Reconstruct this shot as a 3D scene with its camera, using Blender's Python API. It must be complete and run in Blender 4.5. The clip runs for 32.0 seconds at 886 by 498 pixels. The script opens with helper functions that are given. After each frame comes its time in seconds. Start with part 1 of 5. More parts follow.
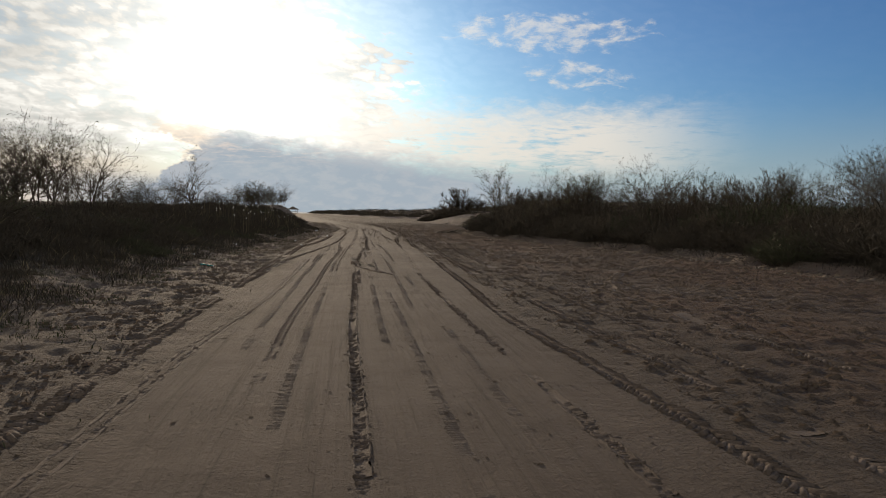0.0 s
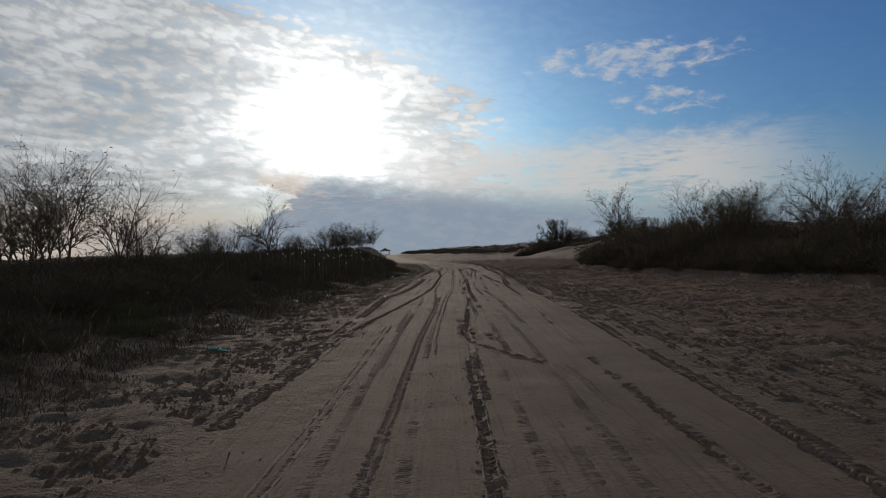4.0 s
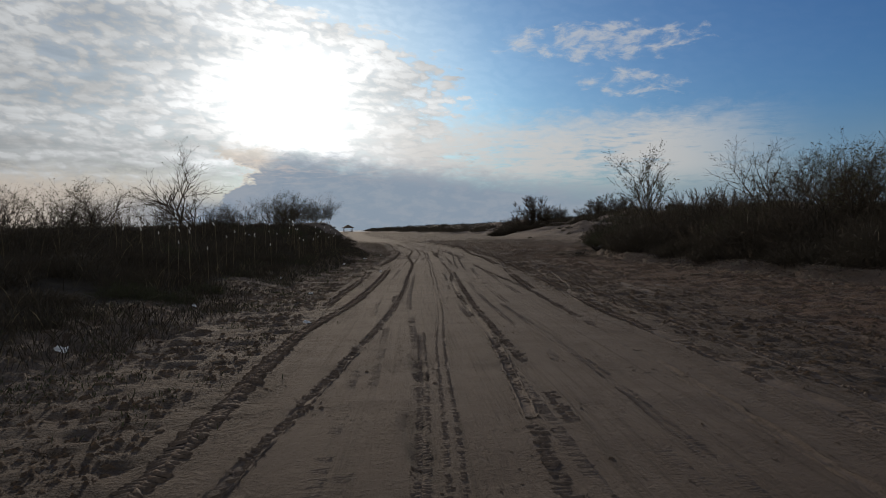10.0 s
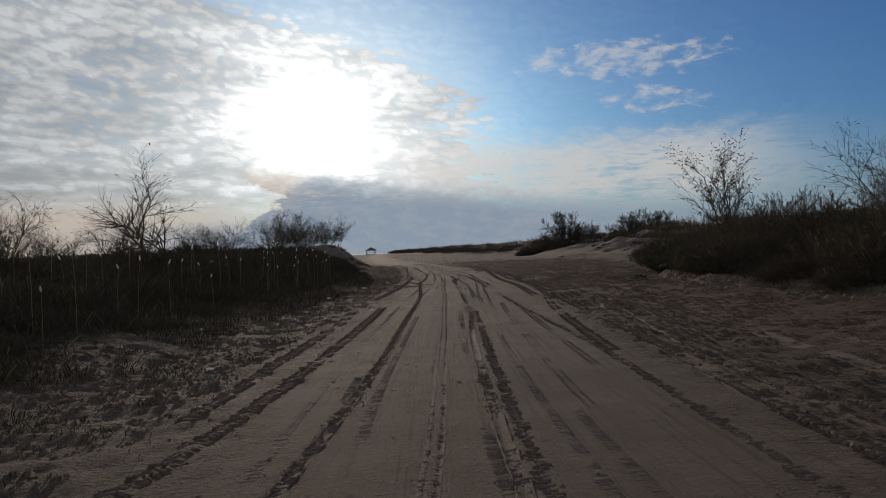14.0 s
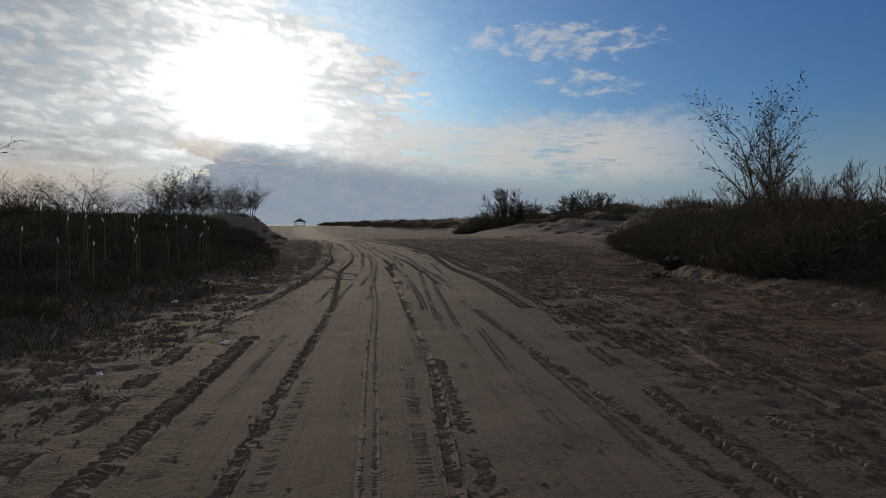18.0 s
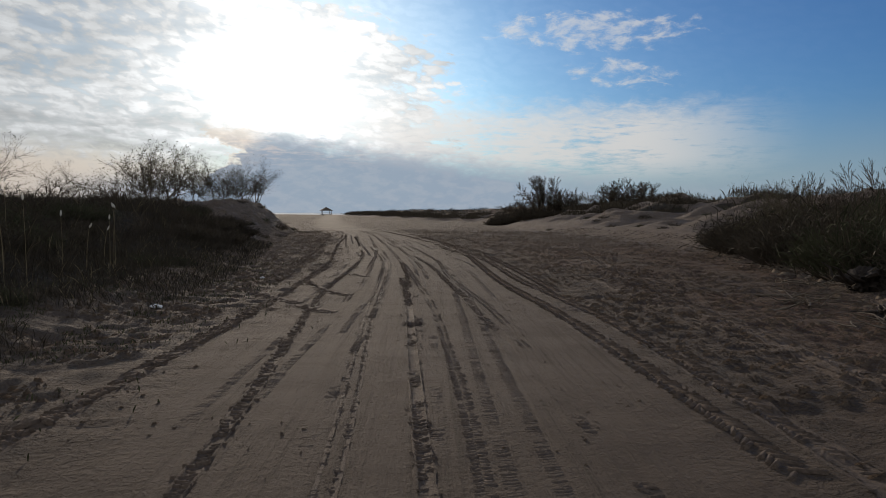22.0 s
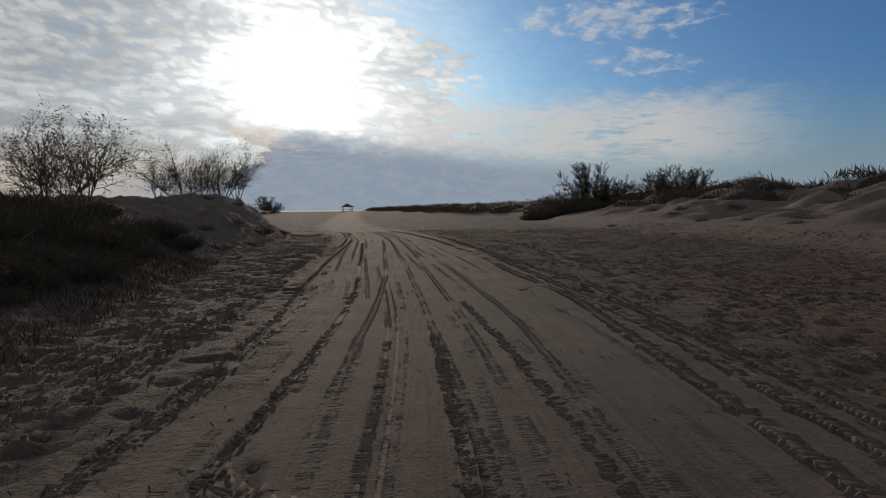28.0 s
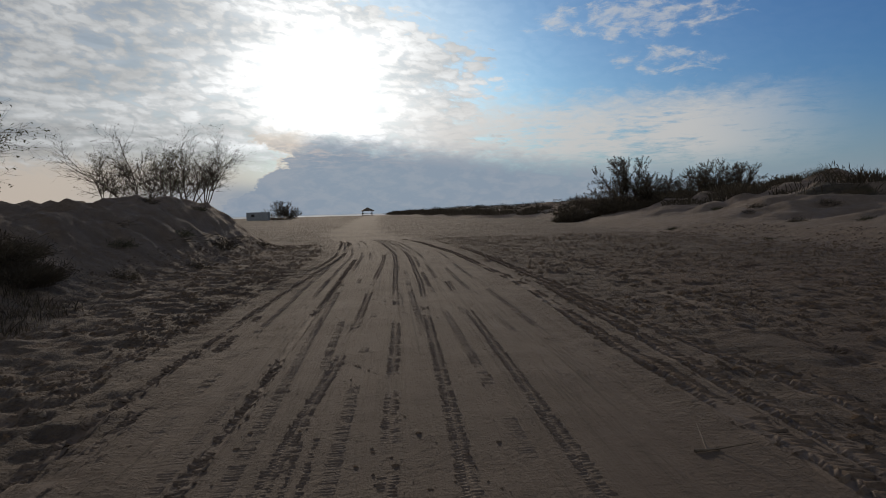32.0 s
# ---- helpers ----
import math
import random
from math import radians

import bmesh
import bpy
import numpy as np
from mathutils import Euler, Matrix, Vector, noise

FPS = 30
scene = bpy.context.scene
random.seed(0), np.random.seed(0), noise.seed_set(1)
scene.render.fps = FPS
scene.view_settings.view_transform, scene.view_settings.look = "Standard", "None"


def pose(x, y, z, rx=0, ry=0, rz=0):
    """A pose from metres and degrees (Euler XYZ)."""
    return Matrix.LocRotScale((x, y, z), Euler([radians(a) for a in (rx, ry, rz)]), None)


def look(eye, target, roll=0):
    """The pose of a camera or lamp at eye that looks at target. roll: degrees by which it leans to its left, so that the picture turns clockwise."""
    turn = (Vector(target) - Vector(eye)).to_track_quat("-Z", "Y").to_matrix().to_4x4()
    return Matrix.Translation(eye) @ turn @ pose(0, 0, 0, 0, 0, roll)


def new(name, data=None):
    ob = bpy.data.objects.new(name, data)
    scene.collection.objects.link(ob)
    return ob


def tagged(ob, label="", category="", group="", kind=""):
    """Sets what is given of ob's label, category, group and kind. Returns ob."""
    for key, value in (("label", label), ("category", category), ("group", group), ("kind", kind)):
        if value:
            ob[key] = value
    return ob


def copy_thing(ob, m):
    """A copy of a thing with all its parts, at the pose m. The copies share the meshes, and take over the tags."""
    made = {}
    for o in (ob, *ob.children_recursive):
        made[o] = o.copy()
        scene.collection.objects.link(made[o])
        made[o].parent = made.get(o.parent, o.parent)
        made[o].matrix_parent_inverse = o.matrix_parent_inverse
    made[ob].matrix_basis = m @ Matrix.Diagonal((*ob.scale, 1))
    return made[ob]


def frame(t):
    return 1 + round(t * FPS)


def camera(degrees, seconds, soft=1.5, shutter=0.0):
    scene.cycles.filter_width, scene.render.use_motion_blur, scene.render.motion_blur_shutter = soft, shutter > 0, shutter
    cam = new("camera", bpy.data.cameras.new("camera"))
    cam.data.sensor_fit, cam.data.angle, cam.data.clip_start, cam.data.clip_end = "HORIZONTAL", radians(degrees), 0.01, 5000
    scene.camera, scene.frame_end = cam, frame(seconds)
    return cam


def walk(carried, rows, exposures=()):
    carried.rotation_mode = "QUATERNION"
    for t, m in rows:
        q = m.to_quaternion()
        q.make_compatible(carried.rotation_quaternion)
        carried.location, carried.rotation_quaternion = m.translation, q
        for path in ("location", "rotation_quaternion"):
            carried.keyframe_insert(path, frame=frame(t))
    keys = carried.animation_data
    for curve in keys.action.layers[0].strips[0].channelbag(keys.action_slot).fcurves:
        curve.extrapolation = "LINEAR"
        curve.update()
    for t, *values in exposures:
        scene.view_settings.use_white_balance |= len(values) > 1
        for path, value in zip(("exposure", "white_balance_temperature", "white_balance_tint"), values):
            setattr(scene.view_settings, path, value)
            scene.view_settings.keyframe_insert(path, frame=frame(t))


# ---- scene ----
cam = camera(66.0, 32.0, 0.9)
PATH = [
    (0, (0.000, 0.000, 1.535), (2.170, 9.749, 1.027), 1.04),
    (0.5, (0.059, 1.133, 1.513), (1.344, 11.037, 0.998), -0.16),
    (1, (0.103, 2.205, 1.497), (1.006, 12.153, 1.031), -0.43),
    (1.5, (0.154, 3.194, 1.483), (1.300, 13.120, 1.074), -0.61),
    (2, (0.292, 4.225, 1.484), (1.871, 14.095, 1.209), -1.50),
    (2.5, (0.428, 5.225, 1.485), (2.399, 15.029, 1.427), -2.77),
    (3, (0.442, 6.214, 1.491), (2.170, 16.063, 1.387), -1.71),
    (3.5, (0.446, 7.184, 1.500), (1.630, 17.113, 1.573), -1.30),
    (4, (0.478, 8.121, 1.505), (1.329, 18.085, 1.539), -1.97),
    (4.5, (0.506, 9.035, 1.509), (0.992, 19.023, 1.400), -2.25),
    (6.5, (0.562, 13.214, 1.495), (-0.156, 23.185, 1.233), -2.75),
    (7, (0.609, 14.259, 1.510), (0.803, 24.250, 1.117), -0.90),
    (7.5, (0.752, 15.330, 1.505), (1.816, 25.265, 1.122), -0.05),
    (8, (0.871, 16.364, 1.498), (2.089, 26.278, 1.015), -0.10),
    (8.5, (0.963, 17.360, 1.502), (2.348, 27.254, 1.053), -1.24),
    (9, (1.011, 18.363, 1.517), (2.445, 28.254, 1.176), -1.07),
    (9.5, (1.079, 19.359, 1.524), (2.471, 29.257, 1.224), -0.51),
    (10, (1.168, 20.309, 1.520), (2.525, 30.212, 1.221), -0.98),
    (10.5, (1.258, 21.254, 1.515), (2.462, 31.178, 1.251), -1.68),
    (11, (1.410, 22.209, 1.521), (2.403, 32.155, 1.225), -2.61),
    (11.5, (1.586, 23.145, 1.520), (2.593, 33.093, 1.348), -1.81),
    (12, (1.789, 24.070, 1.517), (2.819, 34.017, 1.529), -0.60),
    (12.5, (1.973, 25.009, 1.505), (2.799, 34.975, 1.532), 0.15),
    (13, (2.184, 25.941, 1.487), (2.928, 35.912, 1.359), -1.03),
    (13.5, (2.319, 26.838, 1.460), (3.088, 36.808, 1.396), -1.29),
    (14, (2.428, 27.753, 1.461), (3.424, 37.703, 1.478), -2.24),
    (14.5, (2.527, 28.696, 1.467), (3.624, 38.636, 1.421), -2.15),
    (16.5, (2.700, 33.047, 1.511), (3.708, 42.989, 1.148), -1.17),
    (17, (2.929, 34.190, 1.508), (4.519, 44.054, 1.080), -2.24),
    (17.5, (3.128, 35.309, 1.509), (5.113, 45.104, 1.159), -0.62),
    (18, (3.308, 36.417, 1.508), (5.282, 46.213, 1.146), 0.05),
    (18.5, (3.461, 37.517, 1.508), (5.132, 47.367, 1.079), 0.34),
    (19, (3.564, 38.580, 1.514), (5.073, 48.463, 1.281), 0.88),
    (19.5, (3.684, 39.605, 1.508), (5.067, 49.508, 1.417), -0.10),
    (20, (3.823, 40.634, 1.505), (5.265, 50.521, 1.097), -0.92),
    (20.5, (3.991, 41.643, 1.500), (5.612, 51.454, 0.435), -0.80),
    (21, (4.164, 42.648, 1.487), (5.733, 52.408, -0.022), 0.18),
    (21.5, (4.360, 43.635, 1.484), (5.992, 53.440, 0.381), 0.46),
    (22, (4.539, 44.614, 1.479), (6.107, 54.477, 0.972), 0.61),
    (22.5, (4.733, 45.632, 1.478), (6.640, 55.445, 1.241), -5.12),
    (23, (4.837, 46.642, 1.473), (7.701, 56.222, 1.310), -2.44),
    (23.5, (4.953, 47.648, 1.472), (8.409, 57.027, 1.193), -2.12),
    (24, (5.043, 48.709, 1.471), (7.380, 58.425, 1.102), -0.96),
    (24.5, (5.112, 49.735, 1.468), (6.996, 59.544, 1.007), -0.93),
    (25, (5.212, 50.717, 1.472), (6.836, 60.571, 0.947), -1.03),
    (25.5, (5.327, 51.700, 1.476), (6.815, 61.571, 0.876), -0.61),
    (27.5, (5.555, 55.911, 1.516), (6.779, 65.808, 0.783), -0.09),
    (28, (5.645, 57.001, 1.523), (6.867, 66.909, 0.933), -0.51),
    (28.5, (5.766, 58.087, 1.526), (6.888, 68.014, 1.079), -0.53),
    (29, (5.948, 59.164, 1.520), (7.124, 69.084, 1.054), -0.92),
    (29.5, (6.108, 60.231, 1.518), (7.237, 70.154, 0.992), -0.91),
    (30, (6.306, 61.287, 1.516), (7.488, 71.203, 0.984), -1.35),
    (30.5, (6.431, 62.332, 1.515), (7.509, 72.258, 0.969), -1.11),
    (31, (6.553, 63.360, 1.507), (7.621, 73.288, 0.957), -1.38),
    (31.5, (6.615, 64.396, 1.500), (7.543, 74.337, 0.946), -1.34),
    (32, (6.721, 65.380, 1.505), (7.602, 75.327, 0.960), -1.44),
]
walk(cam, [(t, look(eye, target, roll)) for t, eye, target, roll in PATH], [(0, 0.54, 7200, 10), (1, 0.22, 7000, 10), (2, 0.14, 6800, 10), (3, 0.05, 6600, 10), (4, 0.0, 6500, 10), (20.3, 0.0, 6500, 10), (21.2, 0.2, 6500, 10), (22, 0.28, 6500, 10), (23, 0.03, 6450, 10), (24, 0.0, 6500, 10), (32, 0.0, 6500, 10)])

# ---- node helpers ----


class Net:
    """Short hand for math on the sockets of one node tree."""

    def __init__(self, tree):
        self.tree = tree

    def node(self, kind, **props):
        n = self.tree.nodes.new(kind)
        for key, value in props.items():
            setattr(n, key, value)
        return n

    def put(self, socket, value):
        if isinstance(value, bpy.types.NodeSocket):
            self.tree.links.new(value, socket)
        else:
            socket.default_value = value

    def m(self, op, a, b=0.0, c=0.0, clamp=False):
        n = self.node("ShaderNodeMath", operation=op, use_clamp=clamp)
        for socket, value in zip(n.inputs, (a, b, c)):
            self.put(socket, value)
        return n.outputs[0]

    def add(self, a, b):
        return self.m("ADD", a, b)

    def sub(self, a, b):
        return self.m("SUBTRACT", a, b)

    def mul(self, a, b):
        return self.m("MULTIPLY", a, b)

    def ramp(self, value, lo, hi, a=0.0, b=1.0):
        n = self.node("ShaderNodeMapRange", interpolation_type="SMOOTHSTEP")
        for socket, v in zip(n.inputs, (value, lo, hi, a, b)):
            self.put(socket, v)
        return n.outputs[0]

    def mix(self, f, a, b, blend="MIX"):
        n = self.node("ShaderNodeMix", data_type="RGBA", blend_type=blend)
        self.put(n.inputs[0], f)
        for socket, v in ((n.inputs[6], a), (n.inputs[7], b)):
            self.put(socket, (*v, 1.0) if isinstance(v, tuple) and len(v) == 3 else v)
        return n.outputs[2]

    def xyz(self, x, y, z=0.0):
        n = self.node("ShaderNodeCombineXYZ")
        for socket, v in zip(n.inputs, (x, y, z)):
            self.put(socket, v)
        return n.outputs[0]

    def split(self, v):
        n = self.node("ShaderNodeSeparateXYZ")
        self.put(n.inputs[0], v)
        return n.outputs

    def noise(self, vec, scale, detail=4.0, rough=0.55, warp=0.0):
        n = self.node("ShaderNodeTexNoise")
        self.put(n.inputs["Vector"], vec)
        for key, v in (("Scale", scale), ("Detail", detail), ("Roughness", rough), ("Distortion", warp)):
            self.put(n.inputs[key], v)
        return n.outputs[0]


# ---- world: evening sky with a broken altocumulus sheet and a low bank ----
SUN_AZ, SUN_EL = radians(-4.5), radians(10.0)
sun_dir = Vector((math.sin(SUN_AZ) * math.cos(SUN_EL), math.cos(SUN_AZ) * math.cos(SUN_EL), math.sin(SUN_EL)))
world = bpy.data.worlds.new("evening_sky")
scene.world = world
world.use_nodes = True
world.node_tree.nodes.clear()
w = Net(world.node_tree)
sky = w.node("ShaderNodeTexSky", sky_type="NISHITA", sun_disc=False, sun_elevation=SUN_EL, sun_rotation=SUN_AZ, air_density=1.0, dust_density=1.2, ozone_density=2.0)
way = w.node("ShaderNodeTexCoord").outputs["Generated"]
dx, dy, dz = w.split(way)
deg = 180 / math.pi
el = w.mul(w.m("ARCSINE", dz), deg)
az = w.mul(w.m("ARCTAN2", dx, dy), deg)
# places on a flat cloud layer overhead
lift = w.add(w.m("MAXIMUM", dz, 0.0), 0.11)
px, py = w.m("DIVIDE", dx, lift), w.m("DIVIDE", dy, lift)
layer = w.xyz(px, py, 0.0)
shear = w.add(w.mul(el, 1.35), w.mul(az, 0.22))
bent = w.sub(w.noise(w.xyz(w.mul(az, 0.4), w.mul(el, 0.7), 5.0), 0.6, 4.0, 0.6), 0.5)
puff = w.node("ShaderNodeTexVoronoi", feature="SMOOTH_F1")
w.put(puff.inputs["Vector"], w.xyz(w.add(w.mul(az, 0.55), w.mul(bent, 3.0)), w.add(shear, w.mul(bent, 2.0)), 0.0))
puff.inputs["Scale"].default_value, puff.inputs["Smoothness"].default_value = 1.4, 0.8
grainy = w.noise(w.xyz(w.mul(az, 0.8), w.mul(shear, 1.25), 2.0), 1.5, 6.0, 0.64, 0.4)
cells = w.add(w.mul(w.sub(1.0, puff.outputs["Distance"]), 0.55), w.mul(grainy, 0.50))
broad = w.noise(layer, 1.7, 4.0, 0.6, 0.3)
fine = w.noise(w.xyz(az, w.mul(el, 2.2), 0.0), 0.5, 7.0, 0.64, 0.3)
soft = w.noise(w.xyz(az, w.mul(el, 3.0), 7.0), 0.13, 6.0, 0.62, 0.2)
ragged = w.sub(fine, 0.5)
# angle from the sun
dot = w.node("ShaderNodeVectorMath", operation="DOT_PRODUCT")
w.put(dot.inputs[0], way)
dot.inputs[1].default_value = sun_dir
ang = w.mul(w.m("ARCCOSINE", w.m("MINIMUM", dot.outputs["Value"], 0.99999)), deg)
# clear sky
tint = w.mix(1.0, sky.outputs[0], (0.0245, 0.0480, 0.0850), "MULTIPLY")
haze = w.ramp(el, 10.0, 0.0)
colour = w.mix(w.mul(haze, 0.72), tint, (0.27, 0.33, 0.41))
warm = w.mul(w.ramp(az, 0.0, -14.0), w.ramp(el, 10.0, 3.0))
colour = w.mix(w.mul(warm, 0.85), colour, (0.60, 0.50, 0.42))
colour = w.mix(w.mul(w.ramp(ang, 19.0, 3.0, 0.0, 0.7), w.ramp(el, 3.0, 8.5, 0.5, 1.0)), colour, (0.60, 0.64, 0.67))
halo = w.add(w.mul(w.m("EXPONENT", w.mul(ang, -0.17)), 0.62), w.mul(w.m("EXPONENT", w.mul(ang, -0.055)), 0.10))
# the sheet's edge
over = w.m("MAXIMUM", w.sub(el, 10.5), 0.0)
edge = w.m("MAXIMUM", w.sub(8.5, w.mul(w.mul(over, over), 0.24)), -95.0)
torn = w.sub(cells, 0.55)
sheet = w.ramp(w.add(w.add(w.sub(az, edge), w.mul(ragged, 5.0)), w.mul(torn, -16.0)), 1.8, -1.8)
sheet = w.mul(sheet, w.ramp(w.add(el, w.mul(w.sub(grainy, 0.5), 5.0)), 3.2, 6.0))
gaps = w.ramp(w.add(cells, w.mul(w.sub(broad, 0.5), 0.5)), 0.38, 0.58)
puffs = w.ramp(cells, 0.40, 0.70)
# unseen cloud added at the back to brighten faces turned to the camera
behind = w.mul(w.ramp(w.m("ABSOLUTE", az), 55.0, 110.0), w.ramp(w.add(broad, w.mul(w.sub(cells, 0.5), 0.4)), 0.28, 0.55))
cover_sheet = w.mul(w.m("MAXIMUM", sheet, behind), w.add(0.74, w.mul(gaps, 0.24)))
# thin band to the right of the sun, with two torn wisps above it
band = w.mul(w.ramp(w.add(el, w.mul(ragged, 5.0)), 10.0, 6.8), w.ramp(el, 2.2, 5.0))
band = w.mul(w.mul(band, w.ramp(az, 38.0, 24.0)), w.ramp(az, -2.0, 6.0))
streaks = w.noise(w.xyz(w.mul(az, 0.55), w.mul(el, 3.4), 3.0), 0.9, 6.0, 0.66, 0.5)
band = w.mul(band, w.ramp(w.add(w.add(soft, w.mul(ragged, 0.5)), w.mul(w.sub(streaks, 0.5), 0.9)), 0.16, 0.56))


def wisp(a0, e0, wa, we, tilt):
    a = w.sub(az, a0)
    e = w.sub(w.sub(el, e0), w.mul(a, tilt))
    r = w.add(w.m("POWER", w.m("ABSOLUTE", w.m("DIVIDE", a, wa)), 2.0), w.m("POWER", w.m("ABSOLUTE", w.m("DIVIDE", e, we)), 2.0))
    return w.mul(w.ramp(w.add(r, w.mul(ragged, -4.5)), 1.3, 0.0), w.ramp(fine, 0.36, 0.66))


wisps = w.m("MAXIMUM", wisp(20.5, 14.6, 7.5, 1.5, -0.03), wisp(23.4, 11.3, 4.0, 1.0, -0.12))
cover_thin = w.m("MAXIMUM", w.mul(band, 0.9), w.mul(wisps, 0.62))
# grey bank on the horizon; its left end breaks off in a bright notch
top = w.add(w.sub(6.4, w.mul(w.m("MAXIMUM", w.add(az, 4.0), 0.0), 0.125)), w.mul(ragged, 2.6))
left = w.sub(w.mul(w.m("MAXIMUM", w.sub(w.m("ABSOLUTE", w.sub(el, 4.5)), 0.4), 0.0), -1.5), 8.0)
bank = w.mul(w.ramp(w.sub(el, top), 0.9, -1.6), w.ramp(w.add(w.sub(az, left), w.mul(ragged, 6.0)), -0.35, 0.45))
low = w.mul(w.ramp(el, 3.4, 1.6), w.ramp(az, -26.0, -9.0))
bank = w.m("MAXIMUM", bank, w.mul(low, 0.9))
bank = w.mul(bank, w.ramp(az, 42.0, 10.0, 0.30, 0.97))
cloud_grey = w.mul(w.add(0.42, w.mul(halo, 1.30)), w.mul(w.add(0.80, w.mul(puffs, 0.28)), w.ramp(broad, 0.32, 0.66, 0.72, 1.26)))
colour = w.mix(cover_sheet, colour, w.mix(1.0, (0.95, 0.98, 1.0), w.xyz(cloud_grey, cloud_grey, cloud_grey), "MULTIPLY"))
thin_grey = w.add(0.56, w.mul(halo, 1.0))
colour = w.mix(cover_thin, colour, w.mix(1.0, (1.0, 0.985, 0.96), w.xyz(thin_grey, thin_grey, thin_grey), "MULTIPLY"))
# light scattered in the thin cloud round the sun
core = w.mul(w.m("EXPONENT", w.mul(ang, -0.52)), 4.0)
veil = w.mul(w.add(core, w.mul(halo, 0.75)), w.sub(1.0, w.mul(bank, 0.96)))
veil = w.mul(veil, w.ramp(el, 3.5, 9.5, 0.03, 1.0))
veil = w.mul(veil, w.add(0.66, w.mul(puffs, 0.50)))
colour = w.mix(1.0, colour, w.mix(1.0, (1.0, 0.965, 0.90), w.xyz(veil, veil, veil), "MULTIPLY"), "ADD")
pink = w.mul(w.ramp(el, 3.0, 5.5), w.ramp(ang, 14.0, 5.0))
grey = w.mix(w.ramp(fine, 0.42, 0.62), (0.262, 0.325, 0.410), (0.305, 0.355, 0.428))
grey = w.mix(w.mul(pink, w.ramp(streaks, 0.46, 0.68, 0.0, 0.7)), grey, (0.56, 0.50, 0.48))
colour = w.mix(bank, colour, grey)
rim = w.mul(w.mul(bank, w.sub(1.0, bank)), w.mul(w.ramp(ang, 11.0, 5.0), w.ramp(az, -5.0, -7.5)))
colour = w.mix(w.m("MINIMUM", w.mul(rim, 2.0), 0.4), colour, (0.98, 0.80, 0.60))
below = w.ramp(el, 0.0, -2.0)
colour = w.mix(below, colour, (0.16, 0.15, 0.14))
back = w.node("ShaderNodeBackground")
w.put(back.inputs[0], colour)
back.inputs[1].default_value = 0.9
w.tree.links.new(back.outputs[0], w.node("ShaderNodeOutputWorld").inputs[0])

sun = new("sun", bpy.data.lights.new("sun", "SUN"))
sun.data.energy, sun.data.angle, sun.data.color = 2.0, radians(3.5), (1.0, 0.84, 0.66)
sun.matrix_world = look((0, 0, 60), Vector((0, 0, 60)) - sun_dir)

# ---- materials ----


def material(name, rough=0.9):
    mat = bpy.data.materials.new(name)
    mat.use_nodes = True
    n = Net(mat.node_tree)
    shader = mat.node_tree.nodes["Principled BSDF"]
    shader.inputs["Roughness"].default_value = rough
    shader.inputs["Specular IOR Level"].default_value = 0.2
    return mat, n, shader


def varied(name, dark, light, scale=8.0, rough=0.9, bump=0.0, spread=0.35):
    """Two tones by a noise, and a random shift of each object and island."""
    mat, n, shader = material(name, rough)
    where = n.node("ShaderNodeTexCoord").outputs["Object"]
    f = n.noise(where, scale, 5.0, 0.6)
    rand = n.node("ShaderNodeObjectInfo").outputs["Random"]
    isle = n.node("ShaderNodeNewGeometry").outputs["Random Per Island"]
    f = n.add(n.ramp(f, 0.3, 0.7, 0.0, 1.0 - spread), n.mul(n.add(rand, isle), spread / 2))
    n.put(shader.inputs["Base Color"], n.mix(f, dark, light))
    if bump:
        b = n.node("ShaderNodeBump")
        b.inputs["Strength"].default_value, b.inputs["Distance"].default_value = bump, 0.02
        n.put(b.inputs["Height"], n.noise(where, scale * 6, 4.0))
        n.put(shader.inputs["Normal"], b.outputs[0])
    return mat


